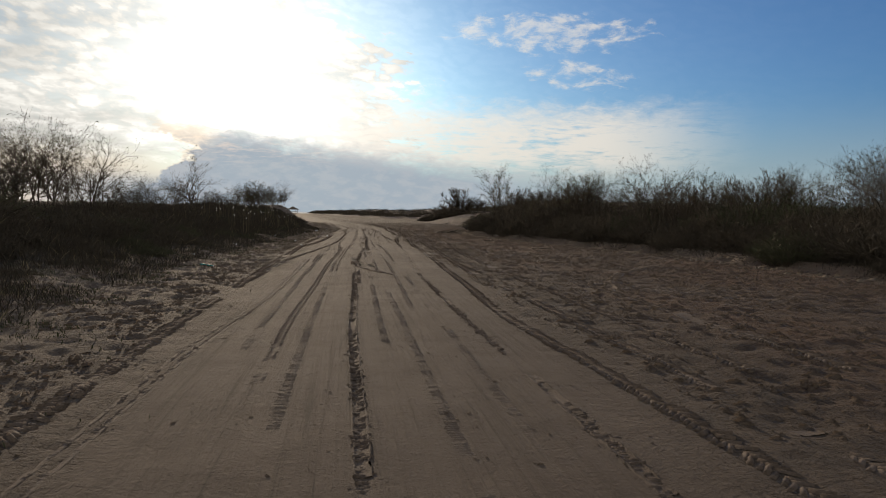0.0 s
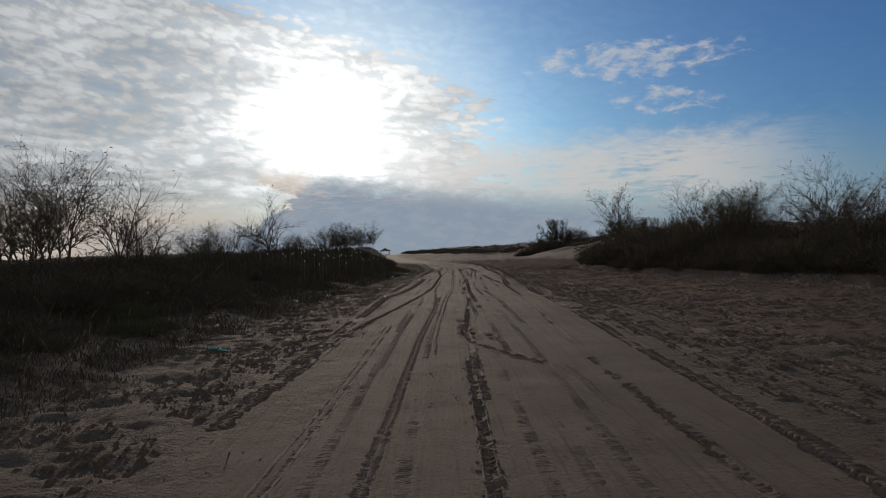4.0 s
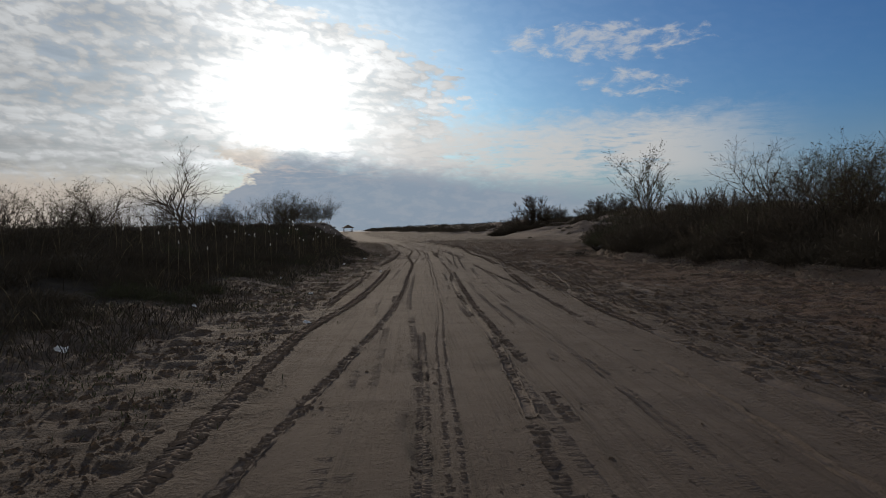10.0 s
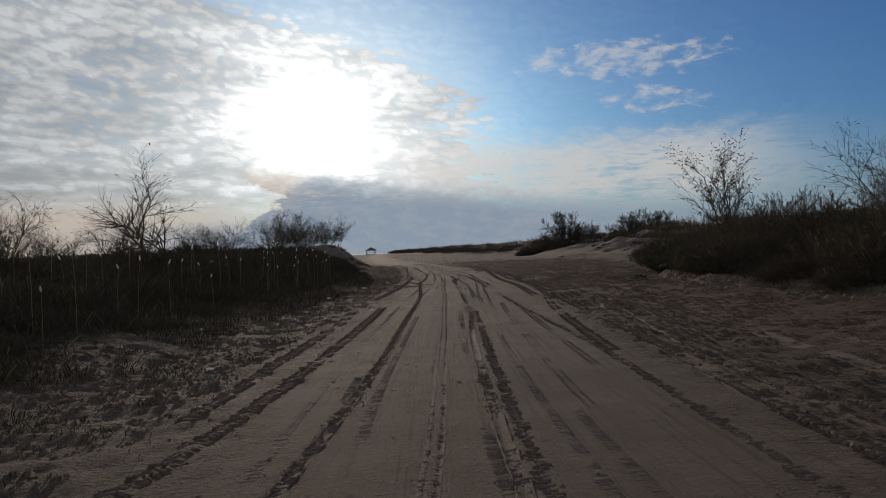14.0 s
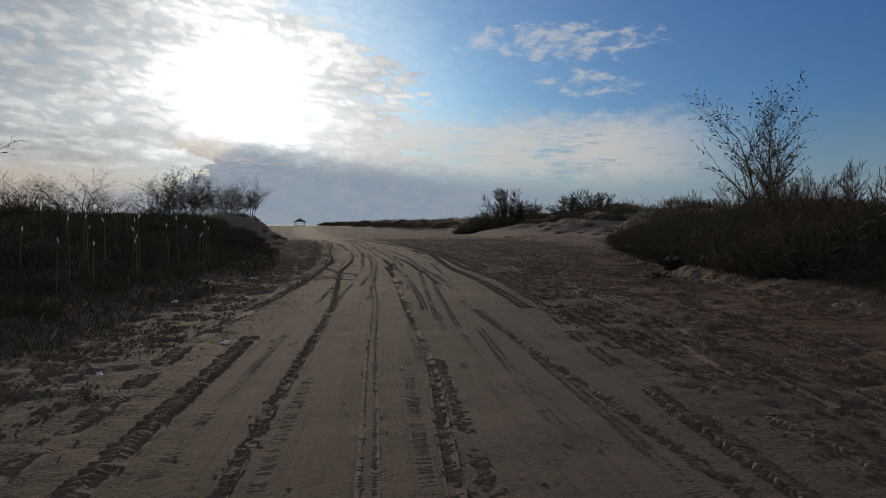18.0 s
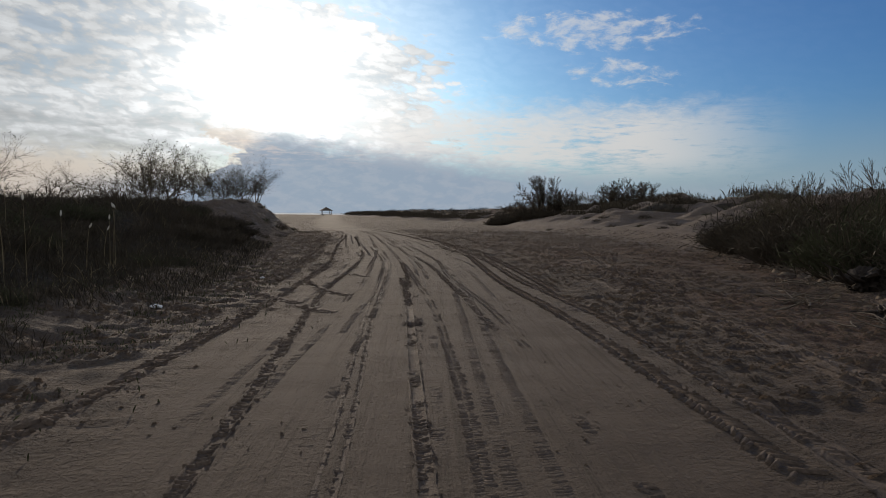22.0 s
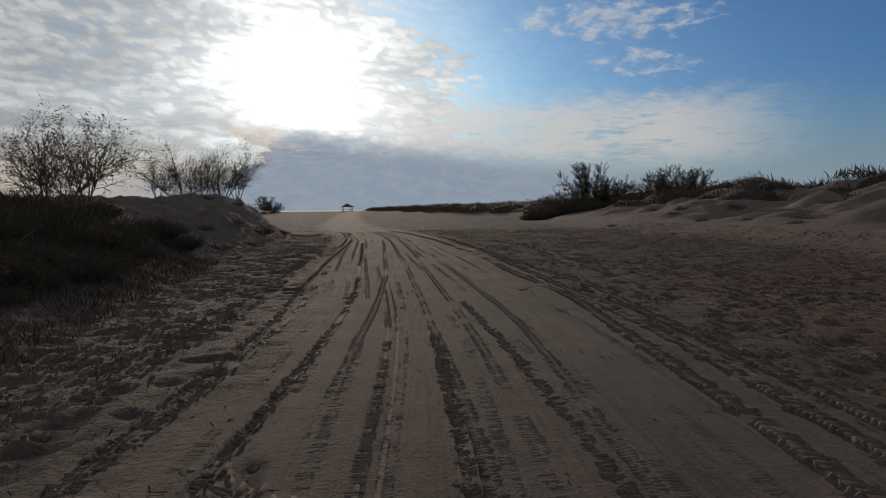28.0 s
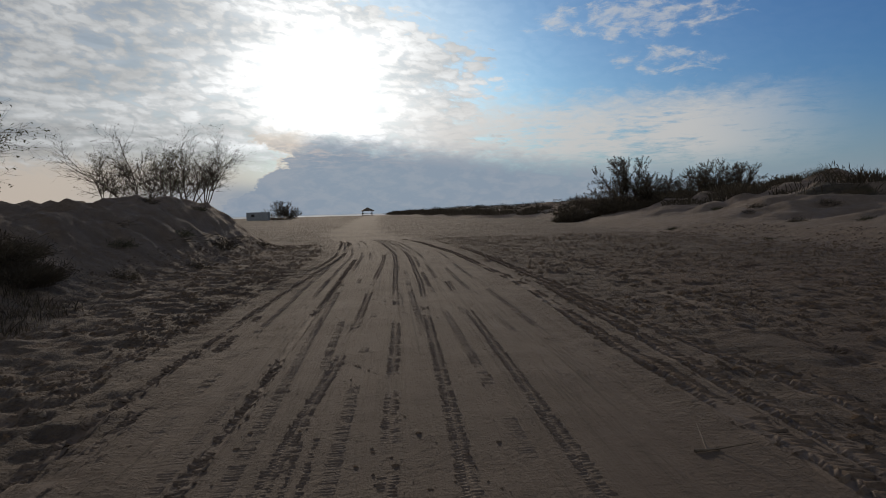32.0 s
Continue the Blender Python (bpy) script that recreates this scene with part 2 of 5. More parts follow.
def sand_material():
    mat, n, shader = material("sand", 0.95)
    geo = n.node("ShaderNodeNewGeometry")
    where = geo.outputs["Position"]
    mask = n.node("ShaderNodeAttribute", attribute_name="soil", attribute_type="GEOMETRY")
    damp_shade, litter, soil = n.split(mask.outputs["Vector"])
    big = n.noise(where, 0.22, 4.0, 0.6, 0.4)
    mid = n.noise(where, 1.7, 5.0, 0.62, 0.2)
    grain = n.noise(where, 60.0, 3.0, 0.7)
    sx, sy, sz = n.split(where)
    across = n.node("ShaderNodeAttribute", attribute_name="across", attribute_type="GEOMETRY").outputs["Fac"]
    swept = n.noise(n.xyz(n.mul(across, 4.5), n.mul(sy, 0.16), 0.0), 1.0, 6.0, 0.68)
    scored = n.noise(n.xyz(n.mul(across, 17.0), n.mul(sy, 0.22), 4.0), 1.0, 4.0, 0.66)
    c = n.mix(n.ramp(big, 0.3, 0.7), (0.101, 0.074, 0.054), (0.135, 0.102, 0.077))
    c = n.mix(n.ramp(mid, 0.42, 0.72, 0.0, 0.55), c, (0.076, 0.053, 0.038))
    c = n.mix(n.ramp(swept, 0.45, 0.72, 0.0, 0.45), c, (0.069, 0.050, 0.035))
    c = n.mix(n.mul(n.ramp(scored, 0.50, 0.66, 0.0, 0.70), n.ramp(swept, 0.38, 0.58)), c, (0.063, 0.045, 0.032))
    c = n.mix(n.mul(litter, n.ramp(mid, 0.30, 0.62, 0.45, 1.0)), c, (0.135, 0.079, 0.050))
    dry = n.node("ShaderNodeAttribute", attribute_name="dry", attribute_type="GEOMETRY").outputs["Fac"]
    c = n.mix(n.mul(dry, n.ramp(mid, 0.25, 0.6, 1.0, 0.65)), c, (0.236, 0.185, 0.147))
    crumbs = n.noise(where, 13.0, 5.0, 0.7, 0.5)
    c = n.mix(n.mul(litter, n.ramp(crumbs, 0.58, 0.68, 0.0, 0.35)), c, (0.060, 0.039, 0.027))
    # rut shade painted into the sand colour, together with moisture
    c = n.mix(n.mul(damp_shade, n.ramp(crumbs, 0.25, 0.6, 0.55, 1.0)), c, (0.029, 0.021, 0.015))
    earth = n.mix(n.ramp(mid, 0.35, 0.65), (0.039, 0.032, 0.023), (0.075, 0.061, 0.042))
    c = n.mix(n.ramp(n.add(soil, n.mul(n.sub(crumbs, 0.5), 0.6)), 0.35, 0.7), c, earth)
    dark_chips = n.mul(n.ramp(n.noise(where, 21.0, 4.0, 0.65, 0.6), 0.58, 0.70, 0.0, 0.24), n.node("ShaderNodeAttribute", attribute_name="coarse", attribute_type="GEOMETRY").outputs["Fac"])
    c = n.mix(dark_chips, c, (0.053, 0.037, 0.026))
    c = n.mix(n.ramp(grain, 0.35, 0.75, 0.0, 0.28), c, (0.071, 0.053, 0.040))
    n.put(shader.inputs["Base Color"], c)
    coarse = n.node("ShaderNodeAttribute", attribute_name="coarse", attribute_type="GEOMETRY").outputs["Fac"]
    lumps = n.noise(n.xyz(n.mul(sx, 1.0), n.mul(sy, 1.3), sz), 6.0, 7.0, 0.68, 0.5)
    chips = n.ramp(n.noise(where, 19.0, 4.0, 0.6, 0.4), 0.42, 0.66)
    h = n.mul(n.add(n.mul(lumps, 1.0), n.mul(chips, 0.28)), n.add(0.15, n.mul(coarse, 1.15)))
    h = n.add(h, n.add(n.mul(swept, 0.30), n.mul(scored, 0.16)))
    h = n.add(h, n.mul(n.noise(where, 45.0, 4.0, 0.7), 0.12))
    b = n.node("ShaderNodeBump")
    b.inputs["Strength"].default_value, b.inputs["Distance"].default_value = 1.0, 0.085
    n.put(b.inputs["Height"], h)
    n.put(shader.inputs["Normal"], b.outputs[0])
    return mat


SAND = sand_material()


def tread_material(name, dark, light, cut):
    """Freshly pressed sand: darker patches between dry crumbs."""
    mat, n, shader = material(name, 0.9)
    where = n.node("ShaderNodeNewGeometry").outputs["Position"]
    patch = n.noise(where, 2.3, 5.0, 0.65, 0.3)
    crumb = n.noise(where, 24.0, 4.0, 0.7, 0.4)
    f = n.ramp(n.add(n.mul(patch, 0.6), n.mul(crumb, 0.5)), cut - 0.10, cut + 0.12)
    n.put(shader.inputs["Base Color"], n.mix(f, dark, light))
    b = n.node("ShaderNodeBump")
    b.inputs["Strength"].default_value, b.inputs["Distance"].default_value = 0.8, 0.02
    n.put(b.inputs["Height"], n.noise(where, 40.0, 4.0, 0.7))
    n.put(shader.inputs["Normal"], b.outputs[0])
    return mat


TREAD = tread_material("pressed_sand", (0.094, 0.069, 0.051), (0.137, 0.102, 0.077), 0.48)
# shade between the lugs put into a darker colour; the bed is plain sand
TREAD_SHADED = tread_material("shaded_churned_sand", (0.074, 0.054, 0.040), (0.130, 0.096, 0.072), 0.50)
BARK = varied("grey_brown_bark", (0.055, 0.044, 0.034), (0.115, 0.092, 0.07), 12.0, 0.9, 0.5)
TWIG = varied("bare_twigs", (0.045, 0.035, 0.026), (0.105, 0.081, 0.058), 3.0)
LEAF = varied("dry_leaves", (0.060, 0.062, 0.028), (0.125, 0.110, 0.055), 2.0, 0.7, 0.0, 0.7)
BRUSH = varied("dry_brush", (0.036, 0.030, 0.022), (0.098, 0.079, 0.056), 1.2, 0.95, 0.0, 0.7)
BRUSH_GREEN = varied("green_brush", (0.034, 0.037, 0.020), (0.092, 0.092, 0.050), 1.2, 0.95, 0.0, 0.7)
STRAW = varied("dry_grass", (0.13, 0.105, 0.06), (0.27, 0.22, 0.13), 1.5, 0.9, 0.0, 0.8)
FLUFF = varied("seed_fluff", (0.62, 0.58, 0.50), (0.80, 0.77, 0.70), 20.0, 0.95)
WHITE = varied("white_plastic", (0.60, 0.62, 0.64), (0.80, 0.81, 0.82), 9.0, 0.45, 0.3)
TEAL = varied("teal_plastic", (0.02, 0.17, 0.165), (0.05, 0.28, 0.265), 9.0, 0.25, 0.2)
BLACK = varied("black_rubber", (0.018, 0.017, 0.016), (0.045, 0.042, 0.04), 7.0, 0.8, 0.6)
TIMBER = varied("weathered_timber", (0.10, 0.08, 0.065), (0.22, 0.18, 0.14), 5.0, 0.9, 0.4)
THATCH = varied("dark_reed_thatch", (0.075, 0.06, 0.048), (0.16, 0.13, 0.10), 6.0, 0.95, 0.6)
METAL = varied("grey_painted_metal", (0.20, 0.22, 0.24), (0.32, 0.34, 0.36), 3.0, 0.6, 0.2)
GLASS_DARK = varied("dark_opening", (0.02, 0.02, 0.022), (0.04, 0.04, 0.045), 3.0, 0.4)
DRIFT = varied("driftwood", (0.09, 0.07, 0.055), (0.21, 0.17, 0.13), 9.0, 0.9, 0.5)

# ---- the lie of the land ----


def lattice(x, y, seed):
    v = np.sin(x * 127.1 + y * 311.7 + seed * 74.7) * 43758.5453
    return v - np.floor(v)


def vnoise(x, y, seed=0):
    """Smooth noise from 0 to 1."""
    xi, yi = np.floor(x), np.floor(y)
    fx, fy = x - xi, y - yi
    fx, fy = fx * fx * (3 - 2 * fx), fy * fy * (3 - 2 * fy)
    a = lattice(xi, yi, seed) * (1 - fx) + lattice(xi + 1, yi, seed) * fx
    b = lattice(xi, yi + 1, seed) * (1 - fx) + lattice(xi + 1, yi + 1, seed) * fx
    return a * (1 - fy) + b * fy


def fnoise(x, y, seed=0, octaves=3):
    total, weight = 0.0, 0.0
    for k in range(octaves):
        total = total + vnoise(x * 2**k, y * 2**k, seed + 9 * k) * 0.5**k
        weight += 0.5**k
    return total / weight


def step(a, b, v):
    t = np.clip((v - a) / (b - a), 0, 1)
    return t * t * (3 - 2 * t)


STATIONS = np.arange(-80.0, 900.0, 1.0)


def line(*knots):
    """x as a function of y through the knots (y, x), rounded at the knots."""
    ys, xs = zip(*knots)
    raw = np.interp(STATIONS, ys, xs)
    kernel = np.hanning(13)
    kernel /= kernel.sum()
    padded = np.concatenate([np.full(6, raw[0]), raw, np.full(6, raw[-1])])
    smooth = np.convolve(padded, kernel, "valid")
    return lambda y: np.interp(y, STATIONS, smooth)


centre = line((-80, -1), (0, 0.0), (8, 0.6), (20, 1.6), (27, 2.3), (36, 3.05), (46, 4.15), (58, 5.75), (66, 6.42), (90, 6.82), (100, 6.3), (120, 4.1), (200, 2.8), (370, 3.0), (900, 3.0))
edge_left = line((-80, -5), (0, -4.6), (10, -4.3), (20, -3.6), (28, -2.5), (35, -1.5), (42, -1.1), (48, -0.05), (55, 1.3), (62, 1.5), (72, 1.15), (80, 0.75), (90, 1.4), (98, 1.8), (104, -0.05), (115, -9), (140, -26.5), (300, -60), (900, -60))
edge_right = line((-80, 15), (16, 15.4), (26, 15.6), (37, 14.4), (45, 13.6), (53, 13.2), (57, 15.6), (62, 17.6), (67, 18.8), (75, 21.7), (90, 23.8), (110, 24.0), (125, 25.6), (141, 29.3), (163, 33.4), (200, 26.8), (300, 11.6), (350, 7.5), (420, 40), (900, 60))
left_height = line((-80, 1.0), (60, 1.0), (68, 1.4), (76, 1.5), (82, 1.75), (90, 2.05), (98, 2.2), (103, 1.2), (110, 0.5), (160, 0.5), (900, 0.4))
left_run = line((-80, 7.0), (62, 6.0), (74, 3.4), (100, 3.4), (110, 8.0), (900, 20.0))

# tyre tracks: kind (1 car tread, 2 faint tread, 3 wide lugs, 4 churned rut, 5 twin grooves), strength, then y and offset from the road's centre
TRACKS = [
    (4, 0.8, (3, 0.11), (8.2, 0.11), (10.7, 0.15), (14.9, 0.17), (21.5, 0.17)),
    (5, 0.9, (18, -0.33), (22.3, -0.31), (28.6, -0.19), (32.6, 0.02), (39.4, 0.12), (45, 0.08), (48.4, 0.04), (55.7, -0.29), (70, -0.3)),
    (2, 0.9, (2, 0.82), (11.6, 0.82), (15, 0.81), (22, 0.8)),
    (3, 1.0, (2, 2.75), (8, 2.6), (8.8, 2.45), (10.7, 2.46), (13.8, 2.6), (22.6, 2.89), (27.8, 2.89), (32.8, 3.02), (37.8, 3.29), (47.6, 3.36)),
    (3, 0.9, (2, -2.25), (13.6, -2.23), (24.9, -2.1), (30.4, -2.19), (34.3, -1.67), (41.5, -1.55), (46, -1.6)),
    (3, 1.0, (34, -2.2), (43, -2.08), (45.2, -2.29), (47.6, -2.22), (51.1, -2.06), (56, -1.97)),
    (4, 0.9, (50, -2.1), (56, -1.97), (60, -1.94), (64, -1.78), (77, -1.74)),
    (5, 0.8, (2, -1.75), (8.5, -1.7), (11.9, -1.42), (16, -1.31), (22, -1.3)),
    (4, 1.0, (16, -2.1), (22.5, -1.8), (26.7, -1.42), (30.1, -1.08), (34.2, -0.79), (37.9, -0.69), (42.7, -0.73), (46.4, -0.72), (49, -0.76), (53.1, -1.04), (57.5, -1.33), (61, -1.2), (71, -0.9), (88, -0.97)),
    (1, 0.7, (2, -0.78), (10, -0.77), (13, -0.71), (20, -0.55), (30, -0.38)),
    (2, 0.9, (16, -0.98), (22.4, -0.96), (26.2, -0.91), (36, -0.9)),
    (4, 0.5, (2, 1.85), (12, 1.8), (15.7, 1.81), (22, 2.0), (29.7, 2.23), (33.3, 2.38), (37.2, 2.45), (46.8, 1.84), (58.4, 1.14), (68, 0.85)),
    (4, 0.55, (15, 0.25), (22.1, 0.3), (25.3, 0.38), (29, 0.58), (33.9, 0.56), (40.4, 0.62), (43.8, 0.77), (46.3, 0.68), (49.6, 0.51), (60, 0.13)),
]
TRACKS += [
    (4, 0.5, (25, 0.7), (30.7, 0.73), (36.8, 0.8), (44, 0.85)), (1, 0.6, (24, 1.4), (31, 1.45), (36, 1.45), (46, 1.6)),
    (1, 0.95, (36, 2.05), (42.4, 2.0), (45.9, 1.95), (50.2, 1.71), (54.1, 1.66), (57, 1.42), (60.4, 1.22), (66, 1.4), (80, 1.44)),
    (3, 0.9, (37, 2.5), (42.3, 2.67), (44.8, 2.83), (48.3, 3.14), (53, 3.17), (55, 3.03), (59, 2.75), (63.6, 2.86), (80, 3.31)),
    (3, 1.0, (48, 2.75), (54.3, 2.59), (56.6, 2.37), (60.1, 2.26), (65.6, 2.55), (68, 2.81), (71, 2.71), (79, 2.87), (91, 2.47), (108, 2.0)),
    (3, 0.9, (57, 3.1), (66.8, 3.28), (69.2, 3.66), (72, 3.5), (95, 3.3)), (3, 0.8, (38, 4.5), (44.2, 4.6), (46, 4.73), (49.4, 4.68), (54.3, 4.83), (62, 5.9), (72, 7.9)),
    (4, 0.6, (28, 3.4), (36.3, 3.45), (40.8, 3.94), (52, 4.59), (63, 5.85), (74, 7.6)), (4, 0.8, (46, 4.3), (55.7, 4.34), (60, 4.46), (67, 4.55), (76, 4.9), (84, 5.5), (104, 5.0)),
    (4, 0.6, (58, 6.0), (68.8, 6.1), (73.5, 6.23), (80, 5.3), (104, 5.0)), (2, 0.9, (48, -0.2), (57.7, -0.21), (65, -0.14), (76, 0.0)),
    (4, 0.9, (58.0, 0.28), (59, 0.27), (62.6, 0.23), (65, 0.22)), (1, 0.9, (48, 0.9), (54.4, 0.77), (58.8, 0.47), (65.6, 0.21), (76.7, 0.32), (110, 0.4)),
]
TRACKS += [
    (1, 0.8, (58, 0.75), (65, 0.68), (69.6, 0.69), (80, 0.85), (110, 0.8)), (1, 0.9, (56, -0.8), (65.2, -0.69), (67.2, -0.56), (73, -0.26), (90, 0.0)),
    (4, 0.9, (60, -2.7), (66.4, -2.72), (71.3, -2.71), (77.7, -2.45), (85.5, -1.83), (108, -1.6)), (4, 1.0, (58, -2.0), (65.3, -1.93), (70, -2.0), (77.5, -1.91), (93, -1.39), (112, -1.2)),
    (3, 0.8, (2, 3.4), (15, 3.4), (21, 3.34), (26, 3.5), (40, 4.0)), (3, 0.7, (6, 4.2), (24, 4.3), (44, 5.4)), (3, 0.6, (6, 5.4), (30, 5.6), (54, 6.6)), (1, 0.6, (4, 6.4), (20, 6.9), (40, 6.2)),
]
TRACKS += [(2, 0.6 + 0.1 * (k % 4), (2 + 3 * (k % 4), off), (20, off + 0.1), (34, off - 0.05), (48 + 3 * (k % 3), off)) for k, off in enumerate((-1.15, -0.5, 0.5, 1.1, 1.35))]
TRACKS += [(2, 0.6 + 0.1 * (k % 4), (44 + 3 * (k % 5), off), (64, off + 0.12), (80, off - 0.05), (104 + 14 * (k % 3), off)) for k, off in enumerate((-1.5, -1.15, -0.75, -0.45, 0.42, 0.62, 1.05, 1.3, 1.75, 2.1))]
HALF = {1: 0.060, 2: 0.050, 3: 0.100, 4: 0.046, 5: 0.060}
_lines = [(np.array([p[0] for p in row[2:]], float), np.array([p[1] for p in row[2:]], float)) for row in TRACKS]


def track_x(k, y):
    ys, offs = _lines[k]
    off = (np.interp(y - 1.0, ys, offs) + np.interp(y, ys, offs) + np.interp(y + 1.0, ys, offs)) / 3
    spread = 1.0 - 0.30 * step(85, 140, y)
    return centre(y) + spread * off + 0.05 * (vnoise(y / 5.0, y * 0 + k * 3.7, 40 + k) - 0.5)


def track_worn(k, y):
    """How clearly a track shows along its way, 0 to 1."""
    ys, _ = _lines[k]
    ends = step(ys[0] - 0.5, ys[0] + 2.5, y) * step(ys[-1] + 0.5, ys[-1] - 8, y)
    return TRACKS[k][1] * ends * (0.45 + 0.55 * step(0.25, 0.6, vnoise(y / 4.0, y * 0 + k, 60 + k)))


def land(x, y):
    """Height of the ground without ruts and ripples."""
    l, r = edge_left(y) - x, x - edge_right(y)
    n = fnoise(x / 5.5, y / 5.5, 3)
    h = left_height(y) * step(-0.2, 1.0, l / left_run(y)) * np.where(y < 70, 0.72 + 0.56 * n, 0.86 + 0.28 * n)
    h = h + 0.10 * step(-0.7, 0.3, l) * step(1.8, 0.3, l) * (y < 75)
    near = 0.26 * step(-0.35, 0.30, r + 1.1 * (fnoise(x / 1.1, y / 1.4, 67) - 0.5)) + 0.85 * step(0.2, 6.0, r) + 0.6 * step(6, 30, r)
    far = 0.35 * step(-1.0, 1.5, r) + np.clip(0.13 * r, 0, 2.6)
    k = step(56, 76, y) * step(420, 330, y)
    h = h + (near * (1 - k) + far * k * (1 - 0.35 * step(170, 260, y))) * (0.82 + 0.36 * n)
    h = h + 0.55 * step(150, 330, y) * (0.6 + 0.8 * fnoise(x / 22.0, y / 22.0, 8))
    h = h + (fnoise(x / 9.0, y / 14.0, 5) - 0.5) * 0.16
    lumpy = step(66, 80, y) * step(1, 7, r) * step(330, 250, y)
    lip = np.abs(2 * fnoise(x / 6.0, y / 4.0, 61) - 1)
    h = h + lumpy * (0.9 * (0.35 - lip) + 1.5 * (fnoise(x / 4.5, y / 4.0, 51) - 0.5) + 1.1 * (fnoise(x / 2.2, y / 2.0, 53) - 0.5))
    h = h + step(0.3, 1.5, l) * step(76, 82, y) * step(112, 104, y) * (0.7 * (fnoise(x / 1.3, y / 1.6, 55) - 0.5) + 0.25 * (vnoise(x / 0.45, y / 0.5, 57) - 0.5))
    h = h - 3.5 * step(390, 440, y)
    return h


def relief(x, y):
    """Ruts, ridges and lumps; also the mask of moist ruts with painted shade, litter and soil."""
    l, r = edge_left(y) - x, x - edge_right(y)
    side = x - centre(y)
    h, damp_shade = np.zeros_like(x), np.zeros_like(x)
    for k, row in enumerate(TRACKS):
        kind = row[0]
        if kind == 2:
            continue
        near = (y > _lines[k][0][0] - 1) & (y < _lines[k][0][-1] + 1) & (np.abs(side) < 9.0)
        if not near.any():
            continue
        xn, yn = x[near], y[near]
        worn = track_worn(k, yn)
        d = (xn - track_x(k, yn)) / HALF[kind]
        if kind == 5:
            d = (np.abs(d) - 1.0) * 1.8
        d = np.abs(d)
        rut = step(1.25, 0.6, d)
        crumb = vnoise(xn / 0.10, yn / 0.16, 71)
        sunk = {1: 0.006, 3: 0.012, 4: 0.024, 5: 0.010}[kind]
        h[near] += worn * sunk * (0.5 * step(0.8, 1.3, d) * step(2.2, 1.4, d) - rut * (0.7 + 0.6 * crumb))
        # shade of the rut put into the colour, by kind of track
        dark = {1: 0.10, 3: 0.10, 4: 0.30, 5: 0.15}[kind]
        damp_shade[near] = np.maximum(damp_shade[near], worn * rut * dark * step(0.15, 0.55, crumb + 0.25 * worn))
    ragged = side + 1.3 * (fnoise(x / 0.9, y / 2.2, 83) - 0.5)
    rough_left = step(-1.0, -3.1, ragged)
    rough_right = step(1.9, 4.2, ragged)
    rough = np.clip(rough_left + rough_right, 0, 1)
    h += rough * ((fnoise(x / 0.6, y / 0.4, 11) - 0.5) * 0.060 + (0.5 - np.abs(2 * vnoise(x / 0.36, y / 0.20, 13) - 1)) * np.where(side > 0, 0.030, 0.050 + 0.030 * step(47, 54, y)) + (vnoise(x / 0.15, y / 0.17, 14) - 0.5) * 0.032)
    h += (1 - rough) * ((fnoise(x / 1.3, y / 0.7, 17) - 0.5) * 0.028 + (vnoise(x / 0.16, y / 1.5, 18) - 0.5) * 0.006)
    # a churned patch where a wheel has spun
    for cx, cy, wx, wy in ((1.62, 25.0, 0.10, 0.9), (1.86, 27.6, 0.08, 0.8), (2.06, 22.3, 0.13, 0.8), (2.04, 21.2, 0.15, 0.9), (2.02, 20.1, 0.14, 0.7), (2.28, 19.8, 0.10, 0.6), (5.57, 53.5, 0.16, 0.14), (5.0, 60.8, 0.10, 0.3)):
        e = np.sqrt(((x - cx) / wx) ** 2 + ((y - cy) / wy) ** 2)
        spot = step(1.2, 0.7, e)
        h += spot * (-0.030 + (vnoise(x / 0.12, y / 0.15, 21) - 0.5) * 0.05)
        damp_shade = np.maximum(damp_shade, spot * (0.45 + 0.5 * vnoise(x / 0.10, y / 0.14, 22)))
    litter = step(3.0, 6.5, side + 1.2 * (fnoise(x / 2.0, y / 3.0, 23) - 0.5)) * step(92, 68, y)
    litter = litter * (0.35 + 0.65 * step(0.3, 0.65, fnoise(x / 3.5, y / 5.0, 29))) * step(7.0, 1.0, r)
    soil_left = step(-0.3, 1.5, l + 2.0 * (fnoise(x / 1.5, y / 1.5, 31) - 0.5)) * step(80, 73, y + 4 * (vnoise(x / 3, y / 3, 5) - 0.5))
    soil_right = step(0.4, 2.0, r + 1.8 * (fnoise(x / 1.9, y / 1.9, 37) - 0.5)) * np.where(y < 68, 1.0, 0.0)
    far = step(70, 80, y) * step(0.56, 0.66, fnoise(x / 5.0, y / 5.0, 41) + 0.08 * step(20, 40, r)) * step(6, 12, r)
    soil = np.maximum(np.maximum(soil_left, soil_right), far)
    return h, damp_shade, litter, np.clip(soil, 0, 1), np.clip(rough + step(66, 76, y) * step(-1.0, 1.0, np.maximum(l, r)), 0, 1)


def z_at(x, y):
    p, q = np.array([float(x)]), np.array([float(y)])
    return float((land(p, q) + relief(p, q)[0])[0])


def spaced(lo, hi, fine, far_lo, far_hi, growth_lo, growth_hi):
    """Lines fine between lo and hi that widen outwards to the far ends."""
    mid = np.arange(lo, hi + fine / 2, fine)
    out = []
    for start, end, sign, growth in ((lo, far_lo, -1, growth_lo), (hi, far_hi, 1, growth_hi)):
        v, d, some = start, fine, []
        while (end - v) * sign > 0:
            d *= growth
            v += sign * d
            some.append(v)
        out.append(some)
    return np.concatenate([out[0][::-1], mid, out[1]])


